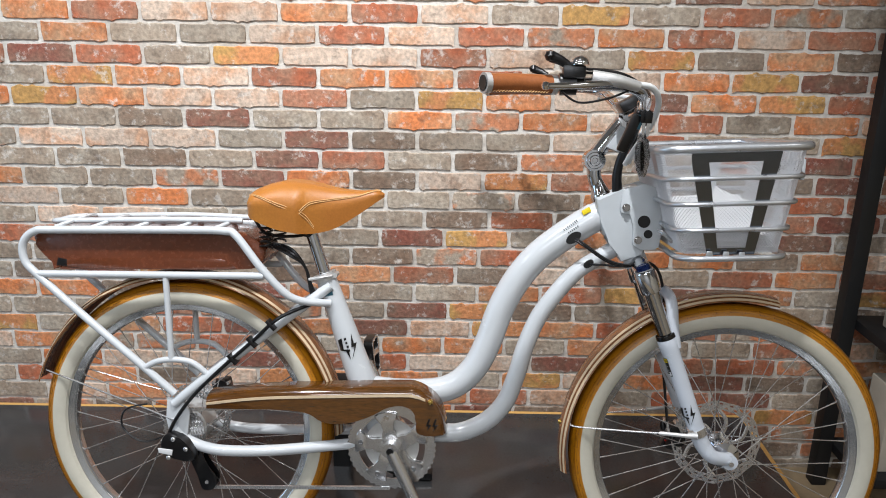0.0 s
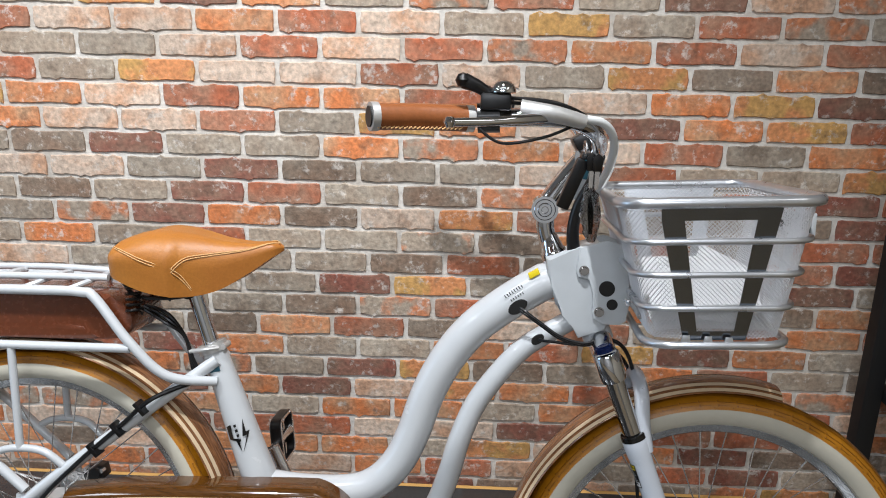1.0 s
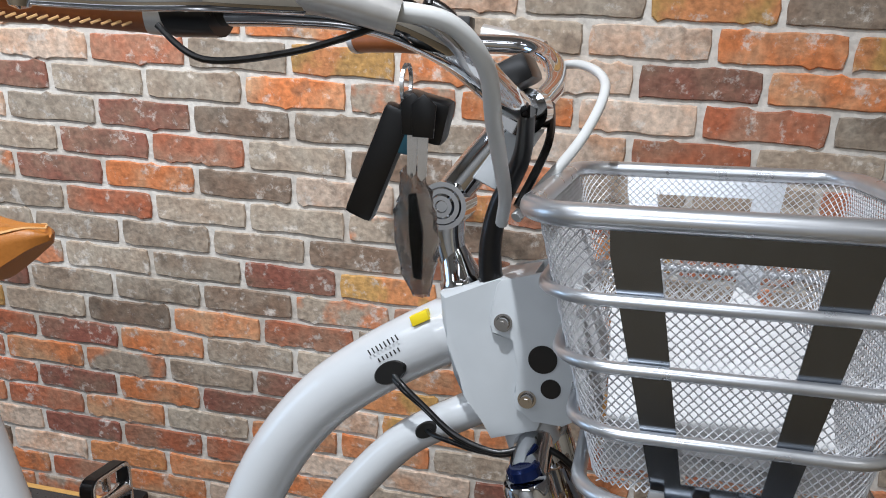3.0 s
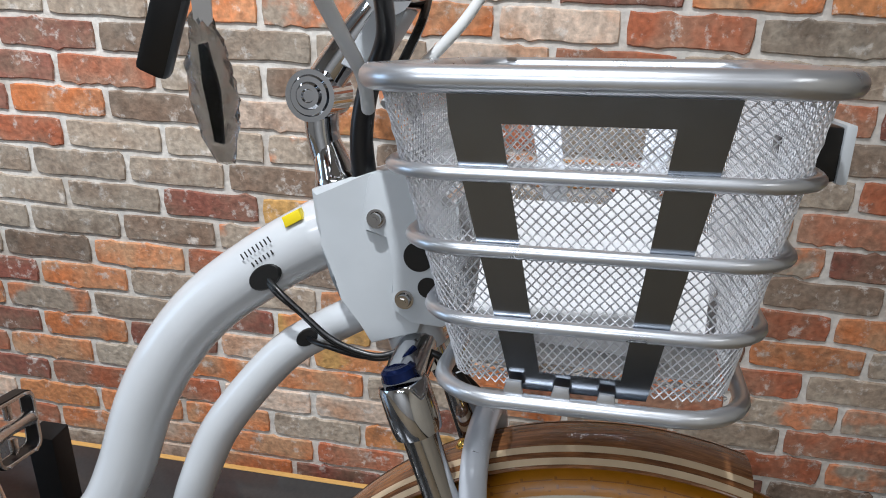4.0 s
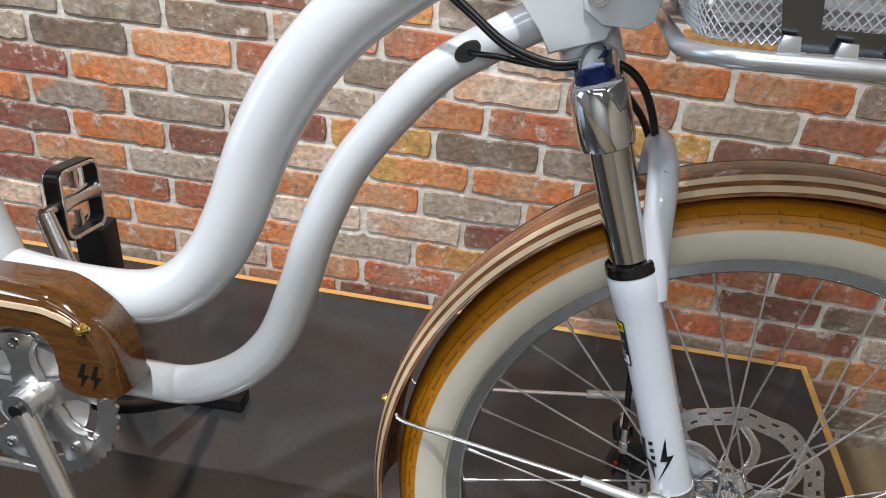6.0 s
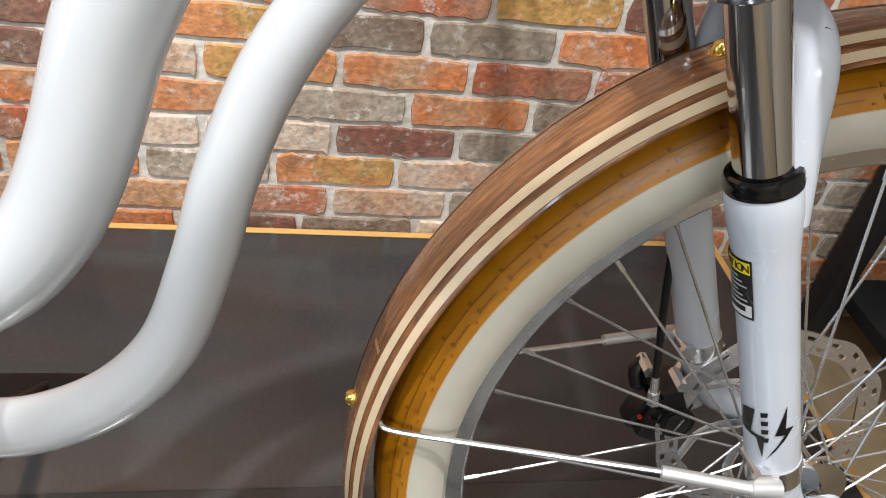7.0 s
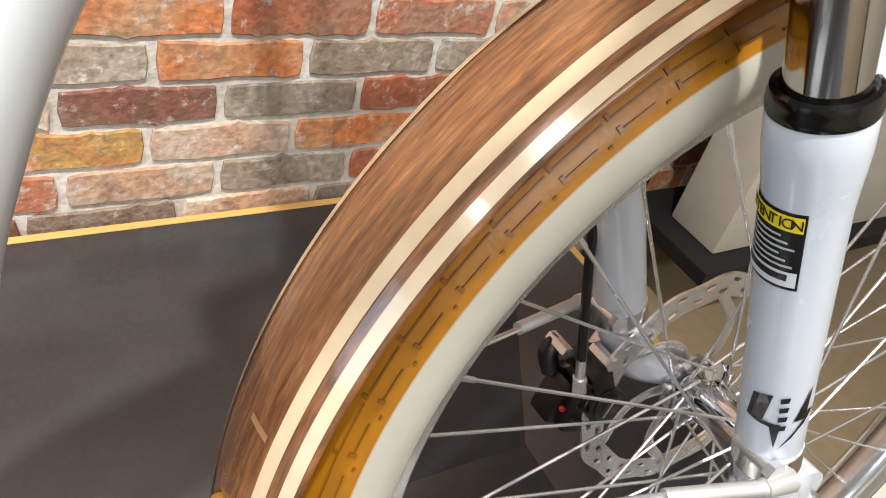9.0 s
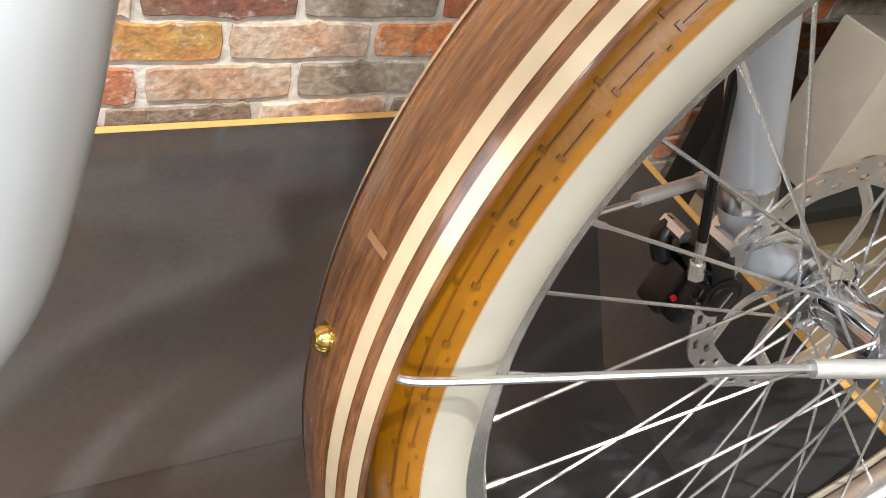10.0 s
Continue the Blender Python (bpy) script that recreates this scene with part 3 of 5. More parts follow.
for k, ch in enumerate(word):
    cu = bpy.data.curves.new("letter", "FONT")
    cu.body, cu.size, cu.align_x, cu.align_y = ch, 0.0074, "CENTER", "CENTER"
    cu.extrude = 0.0001
    a = radians((-142 + 90 * (k + 0.5) / len(word)) * SA)
    nrm = Vector((0, -1, 0)) * math.cos(a) + SIDE * math.sin(a)
    right = (-AX).cross(nrm).normalized()
    m = Matrix((right, -AX, nrm)).transposed().to_4x4()
    m.translation = LEG0 + AX * 0.1925 + nrm * (0.0186 + 0.0013)
    tmp = bpy.data.objects.new("letter", cu)
    scene.collection.objects.link(tmp)
    dg = bpy.context.evaluated_depsgraph_get()
    me = bpy.data.meshes.new_from_object(tmp.evaluated_get(dg))
    bpy.data.objects.remove(tmp)
    me.materials.clear()
    me.materials.append(BLACK)
    ob = new("letter", me)
    ob.parent = label_back
    ob.matrix_local = m


def bolt_mark(parent, foot, up, radius, size, turn):
    """A plain dark mark wrapped on a tube: a slanted bolt, a slanted bar and a dashed stripe."""
    front = Vector((0, -1, 0))
    right = up.cross(front).normalized()
    right = right if right.x > 0 else -right

    def flat(pts, nm):
        b7 = bmesh.new()
        f0 = b7.faces.new([b7.verts.new((x, z, 0)) for x, z in pts])
        bmesh.ops.triangulate(b7, faces=[f0])
        bmesh.ops.subdivide_edges(b7, edges=b7.edges[:], cuts=2)
        for v in b7.verts:
            a = v.co.x * size / radius + radians(turn)
            v.co = foot + up * (v.co.y * size) + (front * math.cos(a) + right * math.sin(a)) * (radius + 0.0007)
        part(nm, b7, BLACK, parent, smooth=False)

    flat([(-0.36, 0.40), (-0.14, 0.46), (-0.22, -0.02), (-0.02, -0.06), (-0.06, -0.52), (-0.14, -0.12), (-0.42, -0.05)], "mark")
    flat([(0.30, 0.55), (0.12, -0.02), (0.26, -0.02), (-0.02, -0.55), (0.40, 0.10), (0.27, 0.10)], "mark")
    for k in range(4):
        z = 0.42 - 0.17 * k
        flat([(-0.06, z), (0.04, z + 0.02), (0.03, z - 0.07), (-0.06, z - 0.09)], "mark")


bolt_mark(bike, LEG0 + AX * 0.322, -AX, 0.0181, 0.044, -34)
STA = Vector((-0.084, 0, 0.236)).normalized()
bolt_mark(bike, P(-0.108, 0, 0.545), STA, 0.0305, 0.055, 0)


# ---- wheels ----
TUBE_R, TUBE_C = 0.0315, 0.3115


def arc_profile(a0, a1, n, grow=0.0):
    return [(TUBE_C + (TUBE_R + grow) * math.cos(radians(a0 + (a1 - a0) * i / n)), (TUBE_R + grow) * math.sin(radians(a0 + (a1 - a0) * i / n))) for i in range(n + 1)]


def wheel(name, hub, label):
    rim_prof = [(0.2875, -0.0165), (0.2895, -0.0182), (0.291, -0.0165), (0.282, -0.012), (0.282, 0.012), (0.291, 0.0165), (0.2895, 0.0182), (0.2875, 0.0165), (0.277, 0.0142), (0.2742, 0.0120), (0.2726, 0.006), (0.2722, 0), (0.2726, -0.006), (0.2742, -0.0120), (0.277, -0.0142)]
    rim = part(name, lathe(rim_prof, (0, 0, 0), segs=128, close=True), RIM, bike, label)
    rim.location = hub
    part("tyre", lathe(arc_profile(-75, 75, 22), (0, 0, 0), segs=160), TAN, rim, "mustard-brown tyre tread")
    for s in (-1, 1):
        wall = [(0.2890, 0.0187), (0.2915, 0.0222)] + [(r, y) for r, y in arc_profile(128, 74, 10)]
        part("whitewall", lathe([(r, y * s) for r, y in wall], (0, 0, 0), segs=160), CREAM, rim, "cream tyre sidewall")
        part("bead_line", lathe([(0.2905, 0.0205 * s), (0.2922, 0.0232 * s), (0.2935, 0.0243 * s), (0.2940, 0.0238 * s)], (0, 0, 0), segs=128), RUBBER, rim, "thin dark bead line")
    # tread blocks along the shoulders and ribs round the crown
    bm = bmesh.new()
    count = 66
    for s in (-1, 1):
        for i in range(count):
            a = 2 * math.pi * i / count
            w = 2 * math.pi / count
            for a0, a1, t0, t1 in ((a + w * 0.04, a + w * 0.90, 49, 50.6), (a + w * 0.90, a + w * 0.97, 45, 50.6), (a + w * 0.30, a + w * 0.86, 61, 62.3), (a + w * 0.86, a + w * 0.93, 58, 64), (a + w * 0.10, a + w * 0.17, 66, 68)):
                vs = []
                for g in (0.0, 0.0011):
                    for aa, tt in ((a0, t0), (a1, t0), (a1, t1), (a0, t1)):
                        r = TUBE_C + (TUBE_R + g) * math.cos(radians(tt))
                        vs.append(bm.verts.new((r * math.cos(aa), s * (TUBE_R + g) * math.sin(radians(tt)), r * math.sin(aa))))
                bm.faces.new(vs[4:8])
                for k in range(4):
                    bm.faces.new((vs[k], vs[(k + 1) % 4], vs[4 + (k + 1) % 4], vs[4 + k]))
    for t in (-26, -9, 9, 26):
        add_lathe(bm, arc_profile(t - 5, t + 5, 3, 0.0013), (0, 0, 0), segs=96)
    tagged(part("tread", bm, TREAD, rim, smooth=False), kind="stuff")
    return rim


def spokes(rim, flange, flange_y, cross=62):
    kinds = []
    for s in (-1, 1):
        for d in (-1, 1):
            bm = bmesh.new()
            a = radians(d * cross)
            hubp = P(flange * math.cos(a), flange_y * s + 0.002 * d, flange * math.sin(a))
            rimp = P(0.2735, 0.004 * s, 0)
            add_tube(bm, [hubp, rimp], 0.0012, 6)
            way = (rimp - hubp).normalized()
            add_tube(bm, [rimp - way * 0.014, rimp + way * 0.002], 0.0019, 6)
            kinds.append(mesh_from("spoke", bm, STEEL))
    for i in range(36):
        ob = new("spoke", kinds[(i % 2) * 2 + (i // 2) % 2])
        ob.parent = rim
        ob.matrix_local = Matrix.Rotation(2 * math.pi * (i + 0.3) / 36, 4, "Y")


def rotor(parent, y, radius):
    """A wavy brake disc with two rows of slots cut through its ring, and slim swept arms."""
    bm = bmesh.new()
    n, bands = 144, 5
    r0, r1 = radius * 0.80, radius
    rings = {}
    for i in range(n):
        a = 2 * math.pi * i / n
        wave = 0.0016 * math.cos(12 * a)
        for j in range(bands + 1):
            r = r0 + (r1 - r0) * j / bands + wave * (0.5 + 0.5 * j / bands)
            aa = a + 0.035 * j / bands
            for k, yy in enumerate((y - 0.001, y + 0.001)):
                rings[i, j, k] = bm.verts.new((r * math.cos(aa), yy, r * math.sin(aa)))
    holes = {(i, j) for i in range(n) for j in (1, 3) if (i + 3 * (j // 2)) % 6 < 2}
    for i in range(n):
        h = (i + 1) % n
        for j in range(bands):
            if (i, j) in holes:
                for e in (j, j + 1):
                    bm.faces.new((rings[i, e, 0], rings[h, e, 0], rings[h, e, 1], rings[i, e, 1]))
                for q, g in ((i, i - 1), (h, i + 1)):
                    if (g % n, j) not in holes:
                        bm.faces.new((rings[q, j, 0], rings[q, j + 1, 0], rings[q, j + 1, 1], rings[q, j, 1]))
                continue
            for k in (0, 1):
                bm.faces.new((rings[i, j, k], rings[h, j, k], rings[h, j + 1, k], rings[i, j + 1, k]))
        for j in (0, bands):
            bm.faces.new((rings[i, j, 0], rings[h, j, 0], rings[h, j, 1], rings[i, j, 1]))
    part("disc_carrier", lathe([(0.014, y - 0.002), (0.027, y - 0.002), (0.027, y + 0.002), (0.014, y + 0.002)], (0, 0, 0), segs=24, close=True), STEEL, parent)
    for i in range(6):
        a = 2 * math.pi * i / 6
        pts = spline([P((0.024 + (r0 - 0.022) * q) * math.cos(a + 0.55 * q * q), y, (0.024 + (r0 - 0.022) * q) * math.sin(a + 0.55 * q * q)) for q in (0, 0.33, 0.66, 1)], 4)
        part("disc_arm", add_tube(bmesh.new(), pts, (0.0055, 0.0042), 6, flat=0.25), STEEL, parent)
        c = P(0.0205 * math.cos(a), y, 0.0205 * math.sin(a))
        part("disc_bolt", cyl(c + P(0, -0.0045, 0), c, 0.0036, segs=10), STEEL, parent)
    return part("brake_disc", bm, STEEL, parent, "drilled steel brake disc", smooth=False)


front_wheel = wheel("front_wheel", FH, "silver rim with cream whitewall tyre")
spokes(front_wheel, 0.024, 0.028)
part("hub", lathe([(0.0, -0.046), (0.007, -0.046), (0.008, -0.036), (0.014, -0.034), (0.0300, -0.0315), (0.0300, -0.0285), (0.0185, -0.0245), (0.0165, 0.0), (0.0185, 0.0245), (0.0300, 0.0285), (0.0300, 0.0315), (0.016, 0.034), (0.016, 0.040), (0.006, 0.046), (0.0, 0.046)], (0, 0, 0), segs=32), CHROME, front_wheel, "polished hub")
part("axle", cyl(P(0, -0.078, 0), P(0, 0.074, 0), 0.0055), STEEL, front_wheel)
rotor(front_wheel, 0.044, 0.100)
rear_wheel = wheel("rear_wheel", RH, "silver rim with cream whitewall tyre")
spokes(rear_wheel, 0.040, 0.030, 50)
part("hub_motor", lathe([(0.0, -0.042), (0.012, -0.042), (0.040, -0.036), (0.050, -0.032), (0.050, 0.032), (0.040, 0.036), (0.012, 0.046), (0.0, 0.046)], (0, 0, 0), segs=36), ALU, rear_wheel, "grey hub motor")
rotor(rear_wheel, 0.050, 0.080)
bm = bmesh.new()
for k, r in enumerate((0.048, 0.043, 0.038, 0.033, 0.028, 0.024, 0.020)):
    y = -0.042 - 0.0035 * k
    nt = int(r * 500)
    pr = []
    for i in range(nt * 2):
        rr = r + (0.0018 if i % 2 else -0.0018)
        pr.append((rr * math.cos(math.pi * i / nt), rr * math.sin(math.pi * i / nt)))
    add_plate(bm, pr, y - 0.0008, y + 0.0008)
part("cassette", bm, STEEL, rear_wheel, "steel sprocket cassette", smooth=False)


# ---- wooden fenders ----
def fender(name, hub, a0, a1, label):
    half = [(0.0, 0.3680), (0.010, 0.3676), (0.0235, 0.3652), (0.0300, 0.3624), (0.0350, 0.3594), (0.0402, 0.3557), (0.0414, 0.3543)]
    body = part(name, lathe([(r, -y) for y, r in half[::-1]] + [(r, y) for y, r in half[1:]] + [(r - 0.0045 + 0.0033 * y / half[-1][0], y) for y, r in half[::-1]] + [(r - 0.0045 + 0.0033 * y / half[-1][0], -y) for y, r in half[1:]], hub, segs=72, a0=a0, a1=a1, close=True), WALNUT, bike, label)
    for s in (-1, 1):
        for i, j in ((2, 3), (4, 5)):
            (y0, r0), (y1, r1) = half[i], half[j]
            pr = [(r0 + 0.0006, y0 * s), (r1 + 0.0006, (y1 + 0.0004) * s)]
            part("maple_inlay", lathe(pr, hub, segs=72, a0=a0, a1=a1), MAPLE, body, "pale maple inlay stripe")
    return body


f_front = fender("front_fender", FH, 76, 189, "glossy walnut fender with two pale maple stripes")
f_rear = fender("rear_fender", RH, 0, 164, "glossy walnut fender with two pale maple stripes")


def on_ring(hub, deg, r, y):
    return P(hub.x + r * math.cos(radians(deg)), y, hub.z + r * math.sin(radians(deg)))


def screw(parent, hub, deg, y=0.0, r=0.3685):
    c, out = on_ring(hub, deg, r, y), on_ring(P(0, 0, 0), deg, 1, 0)
    part("brass_screw", lathe([(0.0, 0.005), (0.0035, 0.005), (0.0055, 0.003), (0.006, 0.0), (0.008, 0.0), (0.008, -0.0012)], (0, 0, 0), axis="z", segs=20), BRASS, parent, "round brass screw head").matrix_local = Matrix.Translation(c) @ out.to_track_quat("Z", "Y").to_matrix().to_4x4()


screw(f_front, FH, 172)
screw(f_front, FH, 117)
part("veneer_joint", lathe([(0.3684, -0.003), (0.3678, -0.010), (0.3664, -0.0190)], FH, segs=2, a0=162.6, a1=163.2), mat("veneer_edge", (0.36, 0.19, 0.09), 0.3, coat=0.5), f_front, "pale edge of a veneer joint")
screw(f_rear, RH, 150)
# stay rods
for s in (-1, 1):
    w0 = on_ring(FH, 170.6, 0.345, 0.034 * s)
    br = on_leg(s, 0.369) + P(-0.010, -0.022 if s < 0 else 0.016, -0.002)
    mid = w0.lerp(br, 0.735)
    rod = part("stay_rod", tube([w0 + P(-0.006, 0, 0.004), w0 + P(0.008, -0.004 * (s < 0), -0.001), w0.lerp(mid, 0.5) + P(0, 0, -0.002), mid], 0.0021, 8), STEEL, bike, "thin steel fender stay")
    b8 = bmesh.new()
    add_tube(b8, [mid + P(-0.004, 0, 0.0), br + P(-0.014, 0, 0)], 0.0046, 10)
    add_tube(b8, [br + P(-0.016, 0, 0), br + P(0.004, 0, 0)], (0.0056, 0.0075), 10)
    part("stay_clamp", b8, ALU, bike, "silver stay clamp")
    w1 = on_ring(RH, 159, 0.350, 0.034 * s)
    part("stay_rod", tube([w1, P(-0.60, 0.055 * s, 0.40), P(-0.49, 0.078 * s, 0.372)], 0.0021, 8), STEEL, bike, "thin steel fender stay")

# brake caliper behind the fork
cc = P(0.645, 0.060, 0.333)
lean = Matrix.Rotation(radians(18), 4, "Y")
AT = Matrix.Translation(cc)
caliper = part("brake_caliper", box((-0.013, -0.016, -0.027), (0.017, 0.020, 0.024), 0.004, AT @ lean), BLACK, bike, "black disc brake caliper")
part("rear_block", box((-0.020, -0.006, -0.028), (-0.006, 0.018, 0.010), 0.004, AT @ lean), BLACK, caliper)
part("shoulder", box((0.002, -0.020, 0.000), (0.020, 0.016, 0.030), 0.003, AT @ Matrix.Rotation(radians(-25), 4, "Y")), BLACK, caliper)
for k in range(4):
    part("fin", box((-0.018 + 0.002 * k, -0.019, 0.016 - 0.0105 * k), (-0.002, -0.0155, 0.0195 - 0.0105 * k), 0.001, AT @ lean), BLACK, caliper)
part("piston_housing", add_tube(bmesh.new(), [cc + P(0.010, -0.021, 0.000), cc + P(0.010, 0.018, 0.000)], 0.0155, 22), BLACK, caliper)
part("banjo_arm", add_tube(bmesh.new(), spline([cc + P(-0.016, 0.016, 0.010), cc + P(-0.020, 0.020, 0.024), cc + P(-0.012, 0.022, 0.034)], 4), 0.0075, 12), BLACK, caliper)
part("piston_cap", lathe([(0.0, -0.0235), (0.0085, -0.0235), (0.0105, -0.0225), (0.0112, -0.020)], cc + P(0.010, 0, 0.000), segs=24), RUBBER, caliper, "round slotted piston cap")
part("cap_slot", box((-0.0009, -0.0242, -0.0075), (0.0009, -0.0230, 0.0075), 0, Matrix.Translation(cc + P(0.010, 0, 0.000)) @ Matrix.Rotation(radians(20), 4, "Y")), STEEL, caliper)
fit0 = cc + P(-0.013, -0.013, 0.014)
b2 = bmesh.new()
add_tube(b2, [fit0, fit0 + P(-0.002, 0.001, 0.012)], 0.0056, 6)
add_tube(b2, [fit0 + P(-0.002, 0.001, 0.012), fit0 + P(-0.0045, 0.002, 0.028)], (0.0040, 0.0036), 10)
part("hose_fitting", b2, STEEL, caliper, "steel hose fitting")
for q in (P(0.004, -0.004, 0.038), P(-0.016, 0.020, 0.034)):
    part("caliper_bolt", cyl(cc + q + P(0, -0.016, 0), cc + q + P(0, 0.006, 0), 0.0052, segs=6), STEEL, caliper, "steel caliper bolt")
b2 = bmesh.new()
add_plate(b2, [(0.630, 0.352), (0.652, 0.360), (0.672, 0.405), (0.690, 0.398), (0.682, 0.362), (0.690, 0.330), (0.672, 0.318), (0.655, 0.330)], 0.066, 0.074, 0.0015)
part("caliper_mount", b2, POLISHED, bike, "silver cast brake mount")
part("red_mark", cyl(cc + P(-0.018, -0.009, -0.006), cc + P(-0.018, -0.0065, -0.006), 0.0022, segs=10), mat("red_mark", (0.4, 0.02, 0.01), 0.4), caliper, "tiny red mark")

# brake caliper at the rear disc
rc = P(-0.430, 0.055, 0.417)
rear_caliper = part("rear_brake_caliper", box((-0.022, -0.014, -0.013), (0.020, 0.016, 0.013), 0.004, Matrix.Translation(rc) @ Matrix.Rotation(radians(-12), 4, "Y")), BLACK, bike, "black rear disc brake caliper")
part("piston_housing", cyl(rc + P(0.004, -0.020, 0.002), rc + P(0.004, 0.018, 0.002), 0.0125, segs=20), BLACK, rear_caliper)
for dx in (-0.016, 0.018):
    part("caliper_bolt", cyl(rc + P(dx, -0.018, 0.008), rc + P(dx, -0.006, 0.008), 0.0045, segs=6), STEEL, rear_caliper, "steel caliper bolt")

# ---- saddle ----
SADDLE_X = (-0.334, -0.321, -0.301, -0.263, -0.237, -0.186, -0.136, -0.085, -0.052, -0.034)
SADDLE_TOP = (0.872, 0.891, 0.905, 0.919, 0.922, 0.916, 0.905, 0.900, 0.901, 0.893)
SADDLE_LOW = (0.850, 0.841, 0.832, 0.818, 0.812, 0.806, 0.817, 0.848, 0.872, 0.884)


def eased(x, xs, zs):
    """Smooth reading of a short table."""
    k = max(i for i in range(len(xs) - 1) if x >= xs[i] or i == 0)
    t = min(max((x - xs[k]) / (xs[k + 1] - xs[k]), 0), 1)
    g = [(zs[min(i + 1, len(zs) - 1)] - zs[max(i - 1, 0)]) / (xs[min(i + 1, len(xs) - 1)] - xs[max(i - 1, 0)]) * (xs[k + 1] - xs[k]) for i in (k, k + 1)]
    return (2 * t ** 3 - 3 * t * t + 1) * zs[k] + (t ** 3 - 2 * t * t + t) * g[0] + (3 * t * t - 2 * t ** 3) * zs[k + 1] + (t ** 3 - t * t) * g[1]


def saddle_at(t):
    """Half width, top, skirt and place along the saddle, from tail (0) to nose (1)."""
    x = -0.334 + 0.300 * t
    w = 0.100 * (1 - (2 * abs(t - 0.26) / 0.62) ** 2.2 * 0.20) if t < 0.42 else 0.094 - 0.076 * ((t - 0.42) / 0.58) ** 0.72
    w *= min(1, (t / 0.07 + 0.10)) ** 0.5 if t < 0.07 else 1
    w *= 1 if t < 0.95 else math.sqrt(max(1 - ((t - 0.95) / 0.052) ** 2, 0.05))
    top = eased(x, SADDLE_X, SADDLE_TOP)
    return x, w, top, top - eased(x, SADDLE_X, SADDLE_LOW)


bm = bmesh.new()
rows = []
NS, NC = 36, 22
for i in range(NS + 1):
    x, w, top, drop = saddle_at(i / NS)
    row = []
    for j in range(NC + 1):
        u = -1 + 2 * j / NC
        a = u * math.pi / 2
        yy = w * math.copysign(abs(math.sin(a)) ** 0.75, a) * (1 - 0.16 * max(abs(u) - 0.7, 0) / 0.3)
        zz = top - drop * (1 - abs(math.cos(a)) ** 0.62) - 0.006 * math.exp(-(u / 0.18) ** 2)
        row.append(bm.verts.new((x, yy, zz)))
    rows.append(row)
for i in range(NS):
    for j in range(NC):
        bm.faces.new((rows[i][j], rows[i + 1][j], rows[i + 1][j + 1], rows[i][j + 1]))
bm.faces.new(rows[0])
bm.faces.new(rows[-1][::-1])
for i in range(NS):
    bm.faces.new((rows[i][0], rows[i][NC], rows[i + 1][NC], rows[i + 1][0]))
saddle = part("saddle", bm, SADDLE, bike, "wide tan leather saddle with pale stitching")


def on_saddle(t, u, lift=0.0014):
    x, w, top, drop = saddle_at(t)
    a = u * math.pi / 2
    return P(x, w * math.copysign(abs(math.sin(a)) ** 0.75, a) * (1 - 0.16 * max(abs(u) - 0.7, 0) / 0.3) * 1.012, top - drop * (1 - abs(math.cos(a)) ** 0.62) + lift)


def skirt_u(x, z):
    """How far round the saddle's section a height lies, at a place along it."""
    _, _, top, drop = saddle_at((x + 0.334) / 0.300)
    return math.acos(min(max(1 - (top - z) / drop, 0.0), 1.0) ** (1 / 0.62)) * 2 / math.pi


for s in (-1, 1):
    for path in ([(-0.322, 0.884), (-0.297, 0.886), (-0.251, 0.870), (-0.205, 0.853)], [(-0.040, 0.897), (-0.055, 0.897), (-0.093, 0.886), (-0.142, 0.879), (-0.178, 0.874), (-0.192, 0.867), (-0.205, 0.853)], [(-0.205, 0.853), (-0.192, 0.840), (-0.178, 0.812)]):
        path = [((x + 0.334) / 0.300, skirt_u(x, z)) for x, z in path]
        for shift in (-0.016, 0.016):
            pts = spline([on_saddle(t, (u + shift) * s) for t, u in path], 10)
            part("stitching", add_tube(bmesh.new(), pts, 0.0009, 5), THREAD, saddle)
bm = bmesh.new()
add_tube(bm, spline([P(-0.10, 0.02, 0.85), P(-0.2, 0.025, 0.80), P(-0.28, 0.05, 0.80), P(-0.31, 0.05, 0.83)], 6), 0.0035, 8)
add_tube(bm, spline([P(-0.10, -0.02, 0.85), P(-0.2, -0.025, 0.80), P(-0.28, -0.05, 0.80), P(-0.31, -0.05, 0.83)], 6), 0.0035, 8)
for s in (-1, 1):
    coil = [P(-0.285 + 0.013 * math.cos(k * 0.7), 0.055 * s + 0.013 * math.sin(k * 0.7), 0.770 + 0.0011 * k) for k in range(45)]
    add_tube(bm, coil, 0.0025, 6)
part("saddle_undercarriage", bm, BLACK, bike, "black saddle rails and coil springs")
part("seat_post", cyl(P(-0.204, 0, 0.820), P(-0.163, 0, 0.690), 0.0142, segs=24), CHROME, bike, "chrome seat post")
b2 = bmesh.new()
add_tube(b2, [P(-0.203, -0.022, 0.806), P(-0.203, 0.022, 0.806)], 0.014, 16)
add_box(b2, (-0.030, -0.028, -0.010), (0.020, 0.028, 0.006), 0.004, Matrix.Translation(P(-0.205, 0, 0.812)))
part("saddle_clamp", b2, BLACK, bike, "black saddle clamp")
col = bmesh.new()
sd = Vector((0.044, 0, -0.116)).normalized()
sc = P(-0.167, 0, 0.703)
add_tube(col, [sc - sd * 0.006, sc + sd * 0.010], 0.0265, 28)
add_tube(col, [sc + P(0.024, -0.014, 0.003), sc + P(0.024, 0.014, 0.003)], 0.006, 10)
add_tube(col, spline([sc + P(0.02, -0.022, 0.004), sc + P(0.0, -0.032, 0.002), sc + P(-0.03, -0.03, -0.004)], 5), 0.004, 8)
part("seat_collar", col, ALU, bike, "silver quick-release seat collar")
